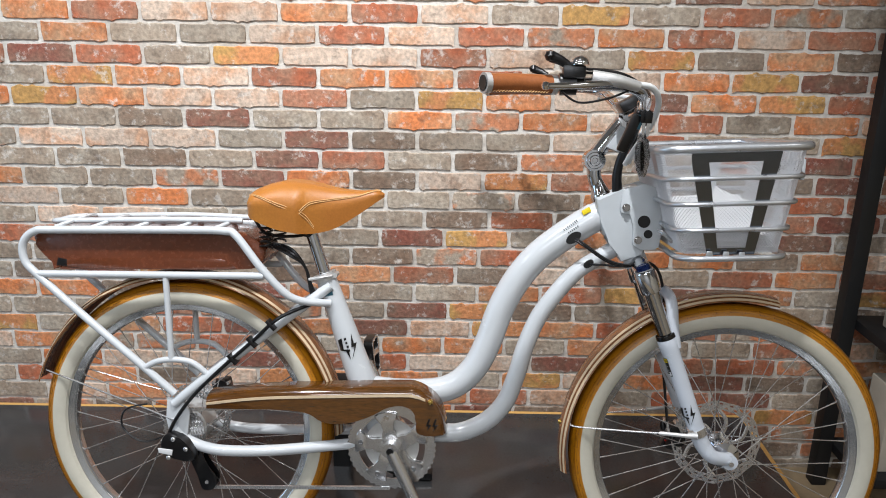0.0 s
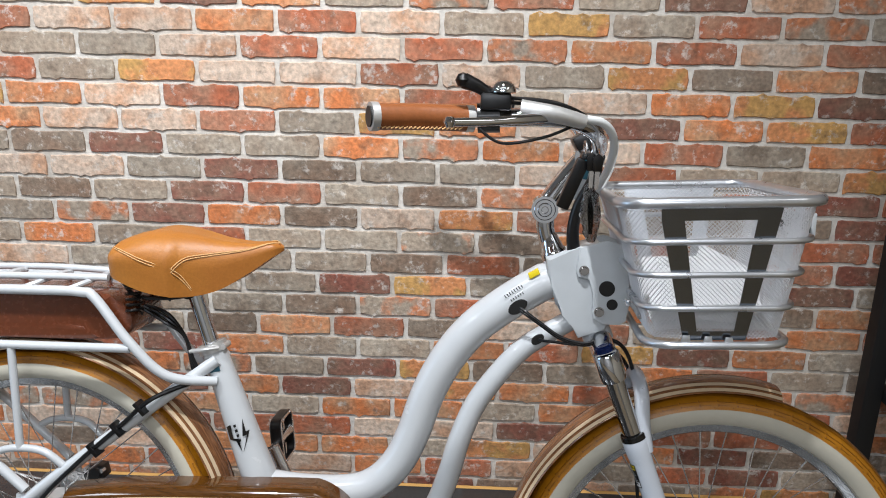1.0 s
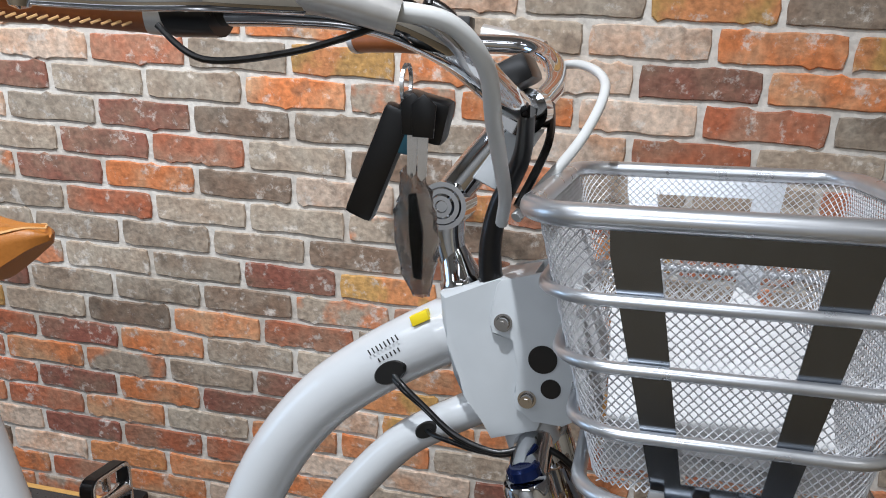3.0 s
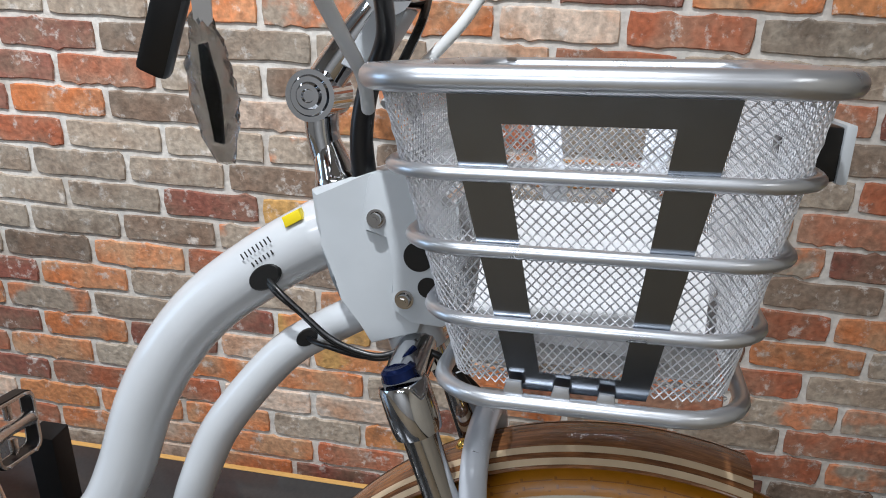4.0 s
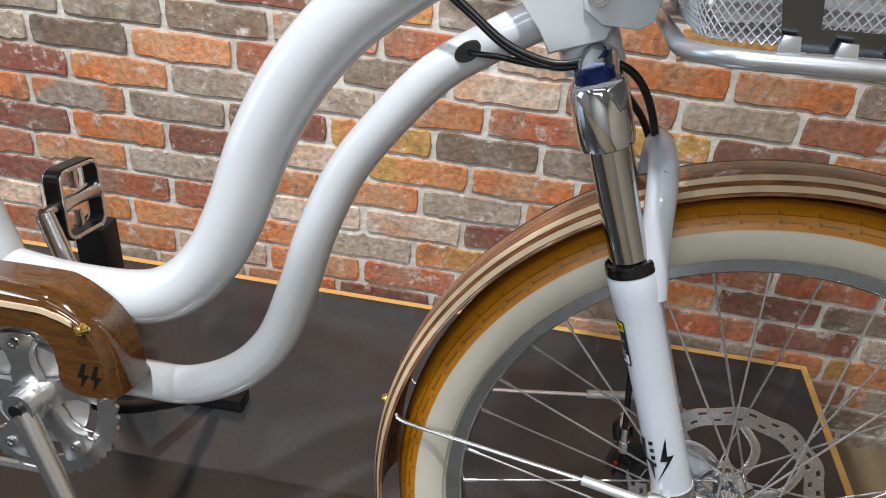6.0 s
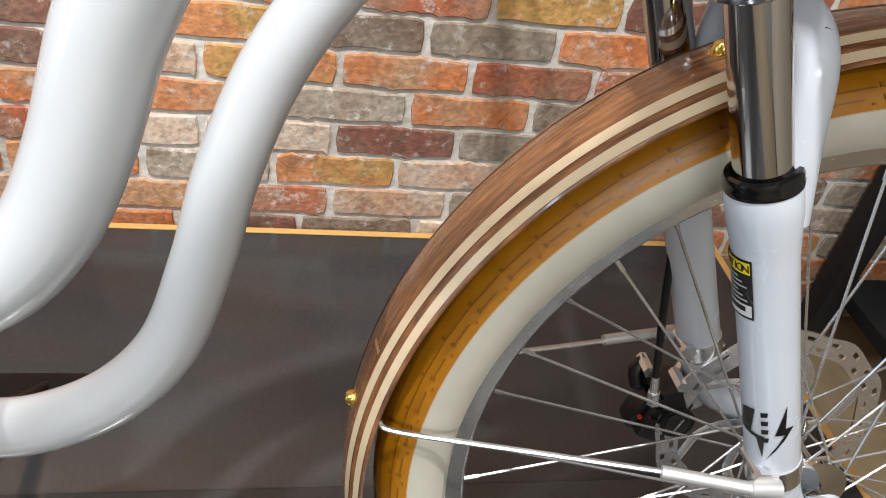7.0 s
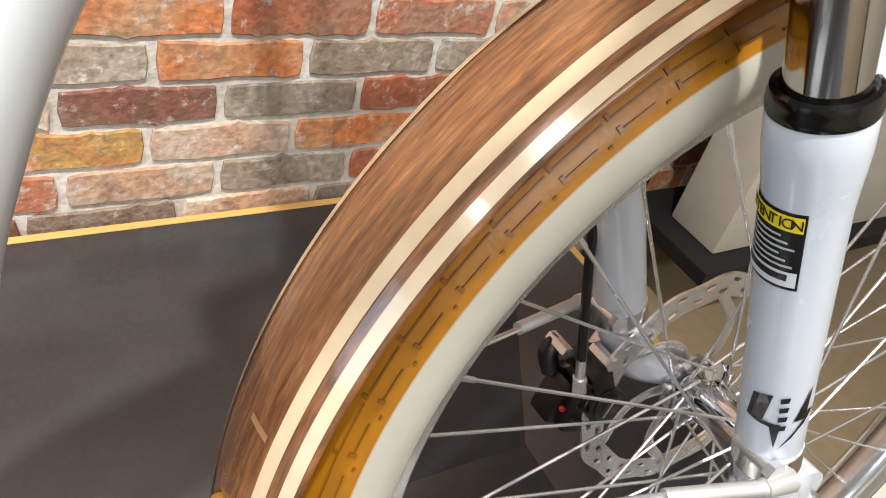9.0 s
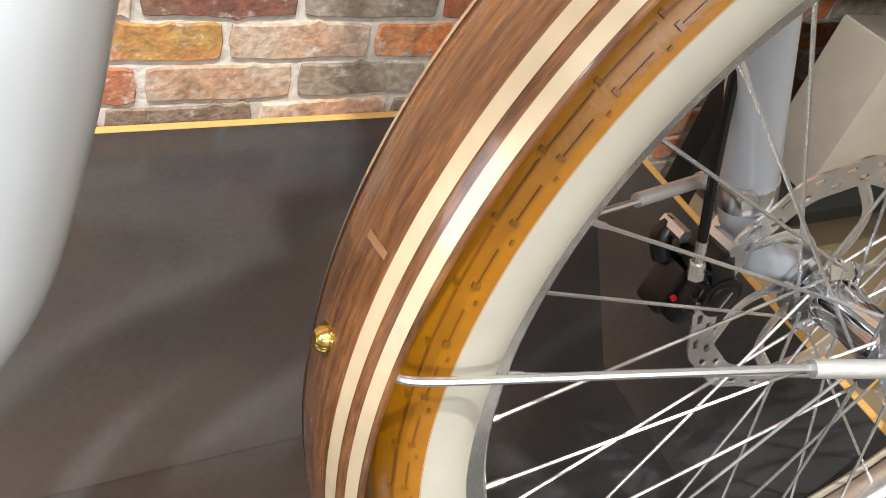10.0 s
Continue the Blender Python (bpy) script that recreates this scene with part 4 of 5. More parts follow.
part("serial_label", plate([(-0.166, 0.672), (-0.148, 0.676), (-0.144, 0.664), (-0.162, 0.659)], -0.0245, -0.0205, 0.0004), TEAL, bike, "small blue label")

# ---- rear rack with battery ----
def rack_side(s):
    y = 0.075 * s
    bm = bmesh.new()
    add_tube(bm, spline([P(-0.150, 0.026 * s, 0.645), P(-0.225, 0.062 * s, 0.662), P(-0.285, y, 0.722), P(-0.345, y, 0.798), P(-0.372, y, 0.808), P(-0.45, y, 0.808), P(-0.74, y, 0.800), P(-0.797, y, 0.795), P(-0.825, y, 0.768), P(-0.823, y, 0.728), P(-0.793, y, 0.695), P(-0.70, y, 0.612), P(-0.56, y * 0.98, 0.492), P(-0.494, y * 0.96, 0.434)], 8), 0.0088, 12)
    add_tube(bm, [P(-0.800, y, 0.700), P(-0.285, y, 0.712)], 0.0080, 12)
    add_tube(bm, [P(-0.505, y, 0.705), P(-0.498, y, 0.514)], 0.0070, 10)
    add_tube(bm, spline([P(-0.560, y, 0.494), P(-0.535, y, 0.508), P(-0.50, y, 0.515), P(-0.455, y * 0.96, 0.510), P(-0.420, y * 0.9, 0.482)], 6), 0.0070, 10)
    return bm


for s in (-1, 1):
    part("rack_side", rack_side(s), WHITE, bike, "white tube rack side")
bm = bmesh.new()
for s in (-1, 1):
    add_tube(bm, spline([P(-0.345, 0.030 * s, 0.826), P(-0.5, 0.046 * s, 0.826), P(-0.70, 0.046 * s, 0.818), P(-0.765, 0.040 * s, 0.815), P(-0.790, 0.0, 0.808)], 6), 0.0065, 10)
for x in (-0.72, -0.64, -0.55, -0.46, -0.38):
    add_tube(bm, spline([P(x - 0.03, -0.075, 0.806), P(x, -0.045, 0.818), P(x + 0.01, 0, 0.824), P(x, 0.045, 0.818), P(x - 0.03, 0.075, 0.806)], 5), 0.0048, 8)
part("rack_deck", bm, WHITE, bike, "white tube rack deck")
batt = part("battery", plate(smooth_outline([(-0.812, 0.786), (-0.780, 0.797), (-0.60, 0.801), (-0.372, 0.806), (-0.318, 0.795), (-0.288, 0.768), (-0.296, 0.735), (-0.340, 0.722), (-0.55, 0.715), (-0.735, 0.709), (-0.760, 0.716), (-0.800, 0.755)], 4), -0.060, 0.060, 0.010), BATTERY, bike, "brown leather-covered battery case")
part("seam_panel", plate(smooth_outline([(-0.735, 0.733), (-0.60, 0.739), (-0.40, 0.745), (-0.372, 0.735), (-0.36, 0.722), (-0.55, 0.717), (-0.73, 0.714)], 3), -0.0615, -0.058, 0.001), BATTERY, batt)
part("end_panel", plate([(-0.760, 0.718), (-0.735, 0.716), (-0.735, 0.732), (-0.755, 0.735)], -0.0618, -0.058, 0.001), BLACK, batt, "dark end piece")
for k in range(3):
    part("cable", add_tube(bmesh.new(), spline([P(-0.285, -0.01 - 0.01 * k, 0.775), P(-0.235, -0.03 - 0.006 * k, 0.765 - 0.006 * k), P(-0.205, -0.030, 0.725), P(-0.190, -0.028, 0.68 - 0.01 * k), P(-0.165, -0.024, 0.640)], 6), 0.0035, 8), BLACK, bike, "black cable")
part("cable", add_tube(bmesh.new(), spline([P(-0.165, -0.026, 0.652), P(-0.251, -0.062, 0.620), P(-0.314, -0.068, 0.564), P(-0.380, -0.076, 0.504), P(-0.444, -0.082, 0.440), P(-0.485, -0.086, 0.385), P(-0.505, -0.090, 0.345)], 8), 0.0042, 8), BLACK, bike, "black cable")
part("cable", add_tube(bmesh.new(), spline([P(-0.505, -0.09, 0.345), P(-0.56, -0.1, 0.33), P(-0.605, -0.098, 0.36), P(-0.60, -0.095, 0.40), P(-0.55, -0.09, 0.415)], 8), 0.0022, 8), BLACK, bike, "black cable")

for t in (0.12, 0.34, 0.56):
    q = P(-0.251, -0.058, 0.622).lerp(P(-0.444, -0.078, 0.442), t)
    part("cable_tie", box((-0.0035, -0.013, -0.014), (0.0035, 0.012, 0.014), 0.001, Matrix.Translation(q) @ Matrix.Rotation(radians(-43), 4, "Y")), BLACK, bike, "black cable tie")

# ---- drive ----
guard_edge = [(-0.420, 0.437), (-0.340, 0.450), (-0.258, 0.459), (-0.118, 0.468), (0.020, 0.476), (0.050, 0.474), (0.077, 0.461), (0.098, 0.443), (0.113, 0.412), (0.120, 0.371)]
guard_low = [(0.090, 0.366), (0.064, 0.367), (0.053, 0.376), (0.052, 0.404), (0.040, 0.428), (0.011, 0.432), (-0.015, 0.425), (-0.040, 0.410), (-0.066, 0.398), (-0.100, 0.387), (-0.139, 0.384), (-0.165, 0.391), (-0.184, 0.403), (-0.215, 0.410), (-0.273, 0.411), (-0.420, 0.406)]
edge_line = [(p.x, p.z) for p in spline([P(x, 0, z) for x, z in guard_edge], 4)]
low_line = [(p.x, p.z) for p in spline([P(x, 0, z) for x, z in guard_low], 3)]
GB = 0.020
inner_line = [(x - GB * 0.6 * max(0, (x - 0.05) / 0.07), z - GB * (1 - max(0, (x - 0.05) / 0.07) * 0.85)) for x, z in edge_line]
guard = part("chain_guard", plate(inner_line + low_line, -0.082, -0.074, 0.0015), GUARDWOOD, bike, "glossy walnut chain guard with maple stripe")
bm = bmesh.new()
rows = []
for (xa, za), (xb, zb) in zip(inner_line, edge_line):
    ring = []
    for q in range(7):
        a = math.pi / 2 * q / 6
        ring.append(bm.verts.new((xa + (xb - xa) * math.sin(a), -0.082 + 0.030 * (1 - math.cos(a)), za + (zb - za) * math.sin(a))))
    ring.append(bm.verts.new((xb, -0.030, zb)))
    ring.append(bm.verts.new((xb - 0.003 * (xb > 0.06), -0.030, zb - 0.004)))
    ring.append(bm.verts.new((xa, -0.070, za)))
    rows.append(ring)
for A, B in zip(rows, rows[1:]):
    for q in range(len(A)):
        bm.faces.new((A[q], A[(q + 1) % len(A)], B[(q + 1) % len(A)], B[q]))
bm.faces.new(rows[0])
bm.faces.new(rows[-1][::-1])
part("guard_flange", bm, GUARDWOOD, guard, "rounded walnut top edge")
stripe = [p for p in inner_line if p[0] < 0.075]
part("maple_inlay", plate([(x, z + 0.0035) for x, z in stripe] + [(x, z - 0.0022) for x, z in stripe[::-1]], -0.0838, -0.081, 0.0004), MAPLE, guard, "pale maple stripe")
part("guard_screw", lathe([(0.0, -0.090), (0.004, -0.089), (0.006, -0.086), (0.006, -0.080)], (0.083, 0, 0.4455), segs=18), BRASS, guard, "brass screw")
for k, x in enumerate((0.080, 0.094)):
    part("mark", plate([(x, 0.405), (x + 0.004, 0.406), (x + 0.0005, 0.392), (x + 0.007, 0.393), (x - 0.003, 0.377), (x - 0.001, 0.389), (x - 0.006, 0.388)], -0.0828, -0.0815), BLACK, guard, "small dark printed mark")
ring = bmesh.new()
pr = []
nt = 44
for i in range(nt * 4):
    rr = 0.098 + (0.003 if (i // 2) % 2 else 0.0)
    a = 2 * math.pi * i / (nt * 4)
    pr.append((rr, a))
outer = [[ring.verts.new((BB.x + r * math.cos(a), y, BB.z + r * math.sin(a))) for r, a in pr] for y in (-0.052, -0.048)]
inner = [[ring.verts.new((BB.x + 0.076 * math.cos(a), y, BB.z + 0.076 * math.sin(a))) for r, a in pr] for y in (-0.052, -0.048)]
n = len(pr)
for i in range(n):
    h = (i + 1) % n
    ring.faces.new((outer[0][i], outer[0][h], outer[1][h], outer[1][i]))
    ring.faces.new((inner[0][i], inner[0][h], inner[1][h], inner[1][i]))
    for k in (0, 1):
        ring.faces.new((outer[k][i], outer[k][h], inner[k][h], inner[k][i]))
chainring = part("chainring", ring, POLISHED, bike, "silver toothed chainring", smooth=False)
def turned(pts, deg):
    c, q = math.cos(radians(deg)), math.sin(radians(deg))
    return [(BB.x + x * c - z * q, BB.z + x * q + z * c) for x, z in pts]


for k in range(5):
    arm = smooth_outline([(0.010, -0.019), (0.034, -0.013), (0.058, -0.012), (0.074, -0.026), (0.081, -0.020), (0.083, 0.0), (0.081, 0.020), (0.074, 0.026), (0.058, 0.012), (0.034, 0.013), (0.010, 0.019)], 3)
    part("spider_arm", plate(turned(arm, 72 * k + 28), -0.0575, -0.0470, 0.0022), POLISHED, chainring, "wide silver spider arm")
    (x, z), = turned([(0.070, 0.0)], 72 * k + 28)
    part("chainring_bolt", lathe([(0.0, -0.0590), (0.003, -0.0590), (0.0034, -0.0605), (0.0058, -0.0605), (0.0064, -0.0570)], (x, 0, z), segs=16), CHROME, chainring, "chrome chainring bolt")
part("inner_disc", lathe([(0.024, -0.0455), (0.062, -0.0455), (0.062, -0.0425), (0.024, -0.0425)], (BB.x, 0, BB.z), segs=40, close=True), ALU, chainring, "grey inner guard disc")
part("spider_hub", add_tube(bmesh.new(), [P(BB.x, -0.066, BB.z), P(BB.x, -0.042, BB.z)], 0.023, 28), POLISHED, chainring)
cd = Vector((0.058, 0, -0.113)).normalized()
bm = bmesh.new()
add_tube(bm, [P(BB.x, -0.078, BB.z), P(BB.x, -0.060, BB.z)], 0.018, 24)
add_tube(bm, [P(BB.x, -0.072, BB.z) + cd * 0.005, P(BB.x, -0.088, BB.z) + cd * 0.17], (0.015, 0.0125), 14, flat=0.7)
crank = part("crank", bm, POLISHED, bike, "silver crank arm")
part("crank_bolt", cyl(P(BB.x, -0.082, BB.z), P(BB.x, -0.078, BB.z), 0.008), BLACK, crank)
bm = bmesh.new()
add_tube(bm, [P(BB.x, 0.078, BB.z), P(BB.x, 0.050, BB.z)], 0.018, 24)
add_tube(bm, [P(BB.x, 0.072, BB.z) - cd * 0.005, P(BB.x, 0.090, BB.z) - cd * 0.17], (0.015, 0.0125), 14, flat=0.7)
part("crank", bm, POLISHED, bike, "silver crank arm")


def pedal(c, tilt):
    m = Matrix.Translation(c) @ Matrix.Rotation(radians(tilt), 4, "Y")

    def loop(hx, hy, r):
        out = []
        for cx, cy, a0 in ((hx - r, hy - r, 0), (-hx + r, hy - r, 90), (-hx + r, -hy + r, 180), (hx - r, -hy + r, 270)):
            out += [P(cx + r * math.cos(radians(a0 + 22.5 * k)), cy + r * math.sin(radians(a0 + 22.5 * k)), 0) for k in range(5)]
        return out

    def hoop(outer, inner, z0, z1):
        b = bmesh.new()
        rings = [[b.verts.new(m @ (q + P(0, 0, z))) for q in lp] for lp, z in ((outer, z0), (outer, z1), (inner, z1), (inner, z0))]
        k = len(outer)
        for a in range(4):
            for i in range(k):
                b.faces.new((rings[a][i], rings[a][(i + 1) % k], rings[(a + 1) % 4][(i + 1) % k], rings[(a + 1) % 4][i]))
        bmesh.ops.bevel(b, geom=list(b.edges), offset=0.0008, segments=1, affect="EDGES")
        return b

    ob = part("pedal", hoop(loop(0.047, 0.041, 0.016), loop(0.041, 0.035, 0.011), -0.010, 0.010), BLACK, bike, "black and silver cage pedal")
    for z in (-1, 1):
        part("cage_rim", hoop(loop(0.0455, 0.0395, 0.015), loop(0.0405, 0.0345, 0.011), 0.0101 * z, 0.0125 * z), POLISHED, ob, "silver cage rim")
    b9 = bmesh.new()
    add_tube(b9, [m @ P(0, -0.062, 0), m @ P(0, -0.036, 0)], 0.007, 14)
    add_tube(b9, [m @ P(0, -0.036, 0), m @ P(0, -0.020, 0), m @ P(0, 0.0, 0), m @ P(0, 0.020, 0), m @ P(0, 0.036, 0)], lambda t: 0.0085 + 0.0045 * abs(2 * t - 1) ** 2, 18)
    for x in (-1, 1):
        add_box(b9, (x * 0.026 - 0.012, -0.004, -0.005), (x * 0.026 + 0.012, 0.004, 0.005), 0.0015, m)
    part("pedal_body", b9, POLISHED, ob, "silver pedal body")
    for x in (-1, 1):
        for y in (-1, 1):
            part("stud", cyl(m @ P(0.043 * x, 0.024 * y, -0.015), m @ P(0.043 * x, 0.024 * y, 0.015), 0.0018, segs=8), STEEL, ob)


pedal(P(BB.x, 0.150, BB.z) - cd * 0.17, 84)
pedal(P(BB.x, -0.150, BB.z) + cd * 0.17, 5)
# chain: upper run hidden by the guard, lower run down to the derailleur
bm = bmesh.new()
c0, c1 = P(-0.01, -0.050, BB.z - 0.100), P(-0.425, -0.062, 0.210)
for k in range(64):
    p = c0.lerp(c1, k / 63)
    add_box(bm, (-0.0030, -0.0030, -0.0036), (0.0030, 0.0030, 0.0036), 0.0, Matrix.Translation(p))
c0, c1 = P(0.0, -0.050, BB.z + 0.100), P(-0.480, -0.056, 0.392)
for k in range(76):
    p = c0.lerp(c1, k / 75)
    add_box(bm, (-0.0030, -0.0030, -0.0036), (0.0030, 0.0030, 0.0036), 0.0, Matrix.Translation(p))
tagged(part("chain", bm, STEEL, bike, "dull steel chain", smooth=False), kind="stuff")
der = part("derailleur", plate(smooth_outline([(-0.512, 0.345), (-0.494, 0.352), (-0.470, 0.340), (-0.452, 0.322), (-0.440, 0.298), (-0.452, 0.288), (-0.478, 0.292), (-0.506, 0.298), (-0.519, 0.318)], 3), -0.104, -0.078, 0.005), BLACK, bike, "black rear derailleur")
part("parallelogram", box((-0.024, -0.010, -0.009), (0.024, 0.010, 0.009), 0.004, Matrix.Translation(P(-0.466, -0.086, 0.307)) @ Matrix.Rotation(radians(38), 4, "Y")), RUBBER, der, "black linkage arm")
part("derailleur_mark", plate([(-0.524, 0.318), (-0.490, 0.315), (-0.492, 0.302), (-0.521, 0.307)], -0.1062, -0.1035, 0.0006), PAPER, der, "white plate")
for x, z in ((-0.488, 0.340), (-0.460, 0.318), (-0.500, 0.296)):
    part("pivot_bolt", lathe([(0.0, -0.1075), (0.003, -0.1075), (0.0052, -0.106), (0.0056, -0.103)], (x, 0, z), segs=14), STEEL, der, "steel pivot bolt")
for y in (-0.074, -0.050):
    part("cage_plate", plate(smooth_outline([(-0.462, 0.306), (-0.440, 0.304), (-0.424, 0.270), (-0.404, 0.240), (-0.410, 0.212), (-0.436, 0.210), (-0.446, 0.240), (-0.464, 0.285)], 3), y - 0.0012, y + 0.0012, 0.0006), BLACK, der, "black cage plate")
for x, z, r in ((-0.452, 0.292, 0.015), (-0.425, 0.228, 0.018)):
    teeth = [(x + (r + (0.002 if i % 2 else -0.001)) * math.cos(math.pi * i / 11), z + (r + (0.002 if i % 2 else -0.001)) * math.sin(math.pi * i / 11)) for i in range(22)]
    wheel_ = part("pulley", plate(teeth, -0.065, -0.059, 0.0005), BLACK, der, "black toothed pulley wheel")
    part("pulley_bolt", cyl(P(x, -0.0775, z), P(x, -0.075, z), 0.0042, segs=12), STEEL, wheel_, "steel pulley bolt")
bm = bmesh.new()
foot = bike.matrix_world.inverted() @ Vector((0.030, 2.150, 0.028))
add_tube(bm, spline([P(-0.06, 0.03, 0.31), P(-0.03, 0.12, 0.19), foot], 6), 0.010, 10)
add_box(bm, (-0.060, -0.020, -0.012), (0.050, 0.020, 0.012), 0.006, bike.matrix_world.inverted() @ Matrix.Translation((0.030, 2.150, 0.024)))
part("kickstand", bm, BLACK, bike, "black kickstand")

# ---- stem and handlebar ----
part("headset", lathe([(0.0, 0.033), (0.0128, 0.033), (0.0135, 0.031), (0.0195, 0.004), (0.0215, 0.0015), (0.0222, -0.004), (0.0222, -0.014), (0.0, -0.014)], (0, 0, 0), axis="z", segs=32), CHROME, bike, "chrome headset cone").matrix_local = Matrix.Translation(P(0.4385, 0, 0.905)) @ (-AX).to_track_quat("Z", "Y").to_matrix().to_4x4()
bm = bmesh.new()
add_tube(bm, spline([P(0.430, 0, 0.920), P(0.423, 0, 0.945), P(0.421, 0, 0.976)], 5), (0.0140, 0.0165), 20)
add_tube(bm, [P(0.420, -0.024, 0.977), P(0.420, 0.024, 0.977)], 0.0225, 32)
add_tube(bm, spline([P(0.424, 0, 0.988), P(0.450, 0, 1.025), P(0.482, 0, 1.066)], 5), (0.0165, 0.0165), 20)
add_tube(bm, [P(0.486, -0.022, 1.068), P(0.486, 0.022, 1.068)], 0.0215, 28)
stem = part("stem", bm, CHROME, bike, "polished adjustable stem")
part("stem_bolt", lathe([(0.0, -0.002), (0.005, -0.002), (0.006, -0.0045), (0.010, -0.0045), (0.012, -0.002), (0.0165, -0.002), (0.018, 0.0)], (0.420, -0.024, 0.977), segs=28), CHROME, stem, "round pivot bolt")
part("stem_cover", plate([(0.444, 1.005), (0.478, 1.062), (0.502, 1.052), (0.470, 0.994)], -0.0195, 0.0195, 0.005), PEARL, stem, "grey-white stem cover")
BARPTS = [P(0.486, 0, 1.070), P(0.489, -0.08, 1.074), P(0.488, -0.17, 1.086), P(0.474, -0.240, 1.106), P(0.440, -0.276, 1.120), P(0.390, -0.283, 1.122), P(0.300, -0.288, 1.1185), P(0.194, -0.338, 1.117)]
bar = [p.copy() for p in BARPTS]
full = [P(p.x, -p.y, p.z + 0.075 * -p.y) for p in bar[::-1]][:-1] + bar
part("handlebar", tube(full, 0.0122, 18, 8), CHROME, bike, "chrome swept-back handlebar")
for s in (-1, 1):
    dz = 0.024 if s > 0 else 0.0
    g0, g1 = P(0.190, 0.338 * s, 1.1170 + dz), P(0.302, 0.288 * s, 1.1185 + dz)
    gm = g0.lerp(g1, 0.5) + P(0, -0.004 * s, 0.001)
    grip = part("grip", tube([g0, g0.lerp(gm, 0.5), gm, gm.lerp(g1, 0.5), g1], 0.0172, 22, 5), GRIPM, bike, "brown leather grip with stitched seam")
    d = (g0 - gm).normalized()
    part("grip_ring", add_tube(bmesh.new(), [g0 - d * 0.002, g0 + d * 0.008], 0.0185, 24), ALU, grip, "silver end ring")
    part("grip_plug", add_tube(bmesh.new(), [g0 + d * 0.008, g0 + d * 0.010], 0.0135, 20), RUBBER, grip, "black end plug")
    d2 = (g1 - gm).normalized()
    part("grip_ring", add_tube(bmesh.new(), [g1 - d2 * 0.002, g1 + d2 * 0.008], 0.0178, 24), ALU, grip, "silver inner ring")
    b10 = bmesh.new()
    for k in range(20):
        p = g0.lerp(g1, 0.06 + 0.88 * k / 19) + P(0, 0.012 * s, -0.0135)
        add_tube(b10, [p + P(-0.0022, 0.002 * s, -0.0012), p + P(0.0022, -0.001 * s, 0.0016)], 0.0009, 5)
    part("grip_stitching", b10, THREAD, grip)
    # lever, its clamp and the switch block
    b11 = bmesh.new()
    add_tube(b11, spline([P(0.405, 0.302 * s, 1.122), P(0.370, 0.335 * s, 1.118), P(0.330, 0.352 * s, 1.114), P(0.290, 0.372 * s, 1.112)], 6), (0.0068, 0.0052), 12, flat=0.8)
    add_lathe(b11, [(0.0001, -0.0075), (0.005, -0.006), (0.0075, 0.0), (0.005, 0.006), (0.0001, 0.0075)], P(0.287, 0.374 * s, 1.112), axis="z", segs=16)
    bmesh.ops.translate(b11, verts=b11.verts, vec=(0, 0, dz))
    part("brake_lever", b11, CHROME, bike, "silver brake lever")
    b12 = bmesh.new()
    add_tube(b12, spline([P(0.372, 0.300 * s, 1.132), P(0.415, 0.300 * s, 1.127), P(0.455, 0.288 * s, 1.118)], 5), (0.013, 0.0095), 14)
    bmesh.ops.translate(b12, verts=b12.verts, vec=(0, 0, dz))
    part("lever_body", b12, ALU, bike, "silver lever body")
    b13 = bmesh.new()
    add_tube(b13, [P(0.316, 0.287 * s, 1.1195), P(0.345, 0.286 * s, 1.121)], 0.0195, 20)
    add_box(b13, (-0.020, -0.014, -0.011), (0.020, 0.014, 0.011), 0.004, Matrix.Translation(P(0.340, 0.296 * s, 1.141)))
    add_tube(b13, spline([P(0.332, 0.300 * s, 1.150), P(0.314, 0.306 * s, 1.160), P(0.298, 0.308 * s, 1.166)], 5), (0.007, 0.0105), 14, flat=0.8)
    add_lathe(b13, [(0.0001, -0.010), (0.007, -0.0075), (0.0105, 0.0), (0.007, 0.0075), (0.0001, 0.010)], P(0.297, 0.308 * s, 1.1665), axis="z", segs=16)
    bmesh.ops.translate(b13, verts=b13.verts, vec=(0, 0, dz))
    part("shifter", b13, BLACK, bike, "black shifter with thumb lever")
part("bell", lathe([(0.0, 0.013), (0.008, 0.012), (0.014, 0.007), (0.0165, 0.0), (0.0165, -0.003), (0.0, -0.003)], P(0.349, -0.304, 1.155), axis="z", segs=28), CHROME, bike, "small chrome bell")
part("cable", add_tube(bmesh.new(), spline([P(0.360, -0.300, 1.146), P(0.415, -0.290, 1.142), P(0.455, -0.270, 1.128), P(0.482, -0.225, 1.108), P(0.500, -0.10, 1.075)], 8), 0.0026, 8), BLACK, bike, "black control cable")
part("cable", add_tube(bmesh.new(), spline([P(0.358, -0.296, 1.140), P(0.410, -0.284, 1.138), P(0.450, -0.262, 1.124), P(0.480, -0.205, 1.100), P(0.500, -0.08, 1.065)], 8), 0.0026, 8), BLACK, bike, "black control cable")
part("cable", add_tube(bmesh.new(), spline([P(0.320, -0.31, 1.105), P(0.350, -0.31, 1.088), P(0.400, -0.30, 1.096), P(0.44, -0.285, 1.112)], 8), 0.0020, 8), BLACK, bike, "black control cable")
part("cable", add_tube(bmesh.new(), spline([P(0.500, -0.09, 1.070), P(0.492, -0.045, 1.03), P(0.474, -0.030, 0.985), P(0.468, -0.024, 0.945), P(0.472, -0.020, 0.905)], 8), (0.007, 0.0115), 12), BLACK, bike, "black control cable")
part("cable", add_tube(bmesh.new(), spline([P(0.500, 0.06, 1.075), P(0.508, 0.0, 1.04), P(0.490, -0.03, 0.985)], 8), 0.004, 8), BLACK, bike, "black control cable")
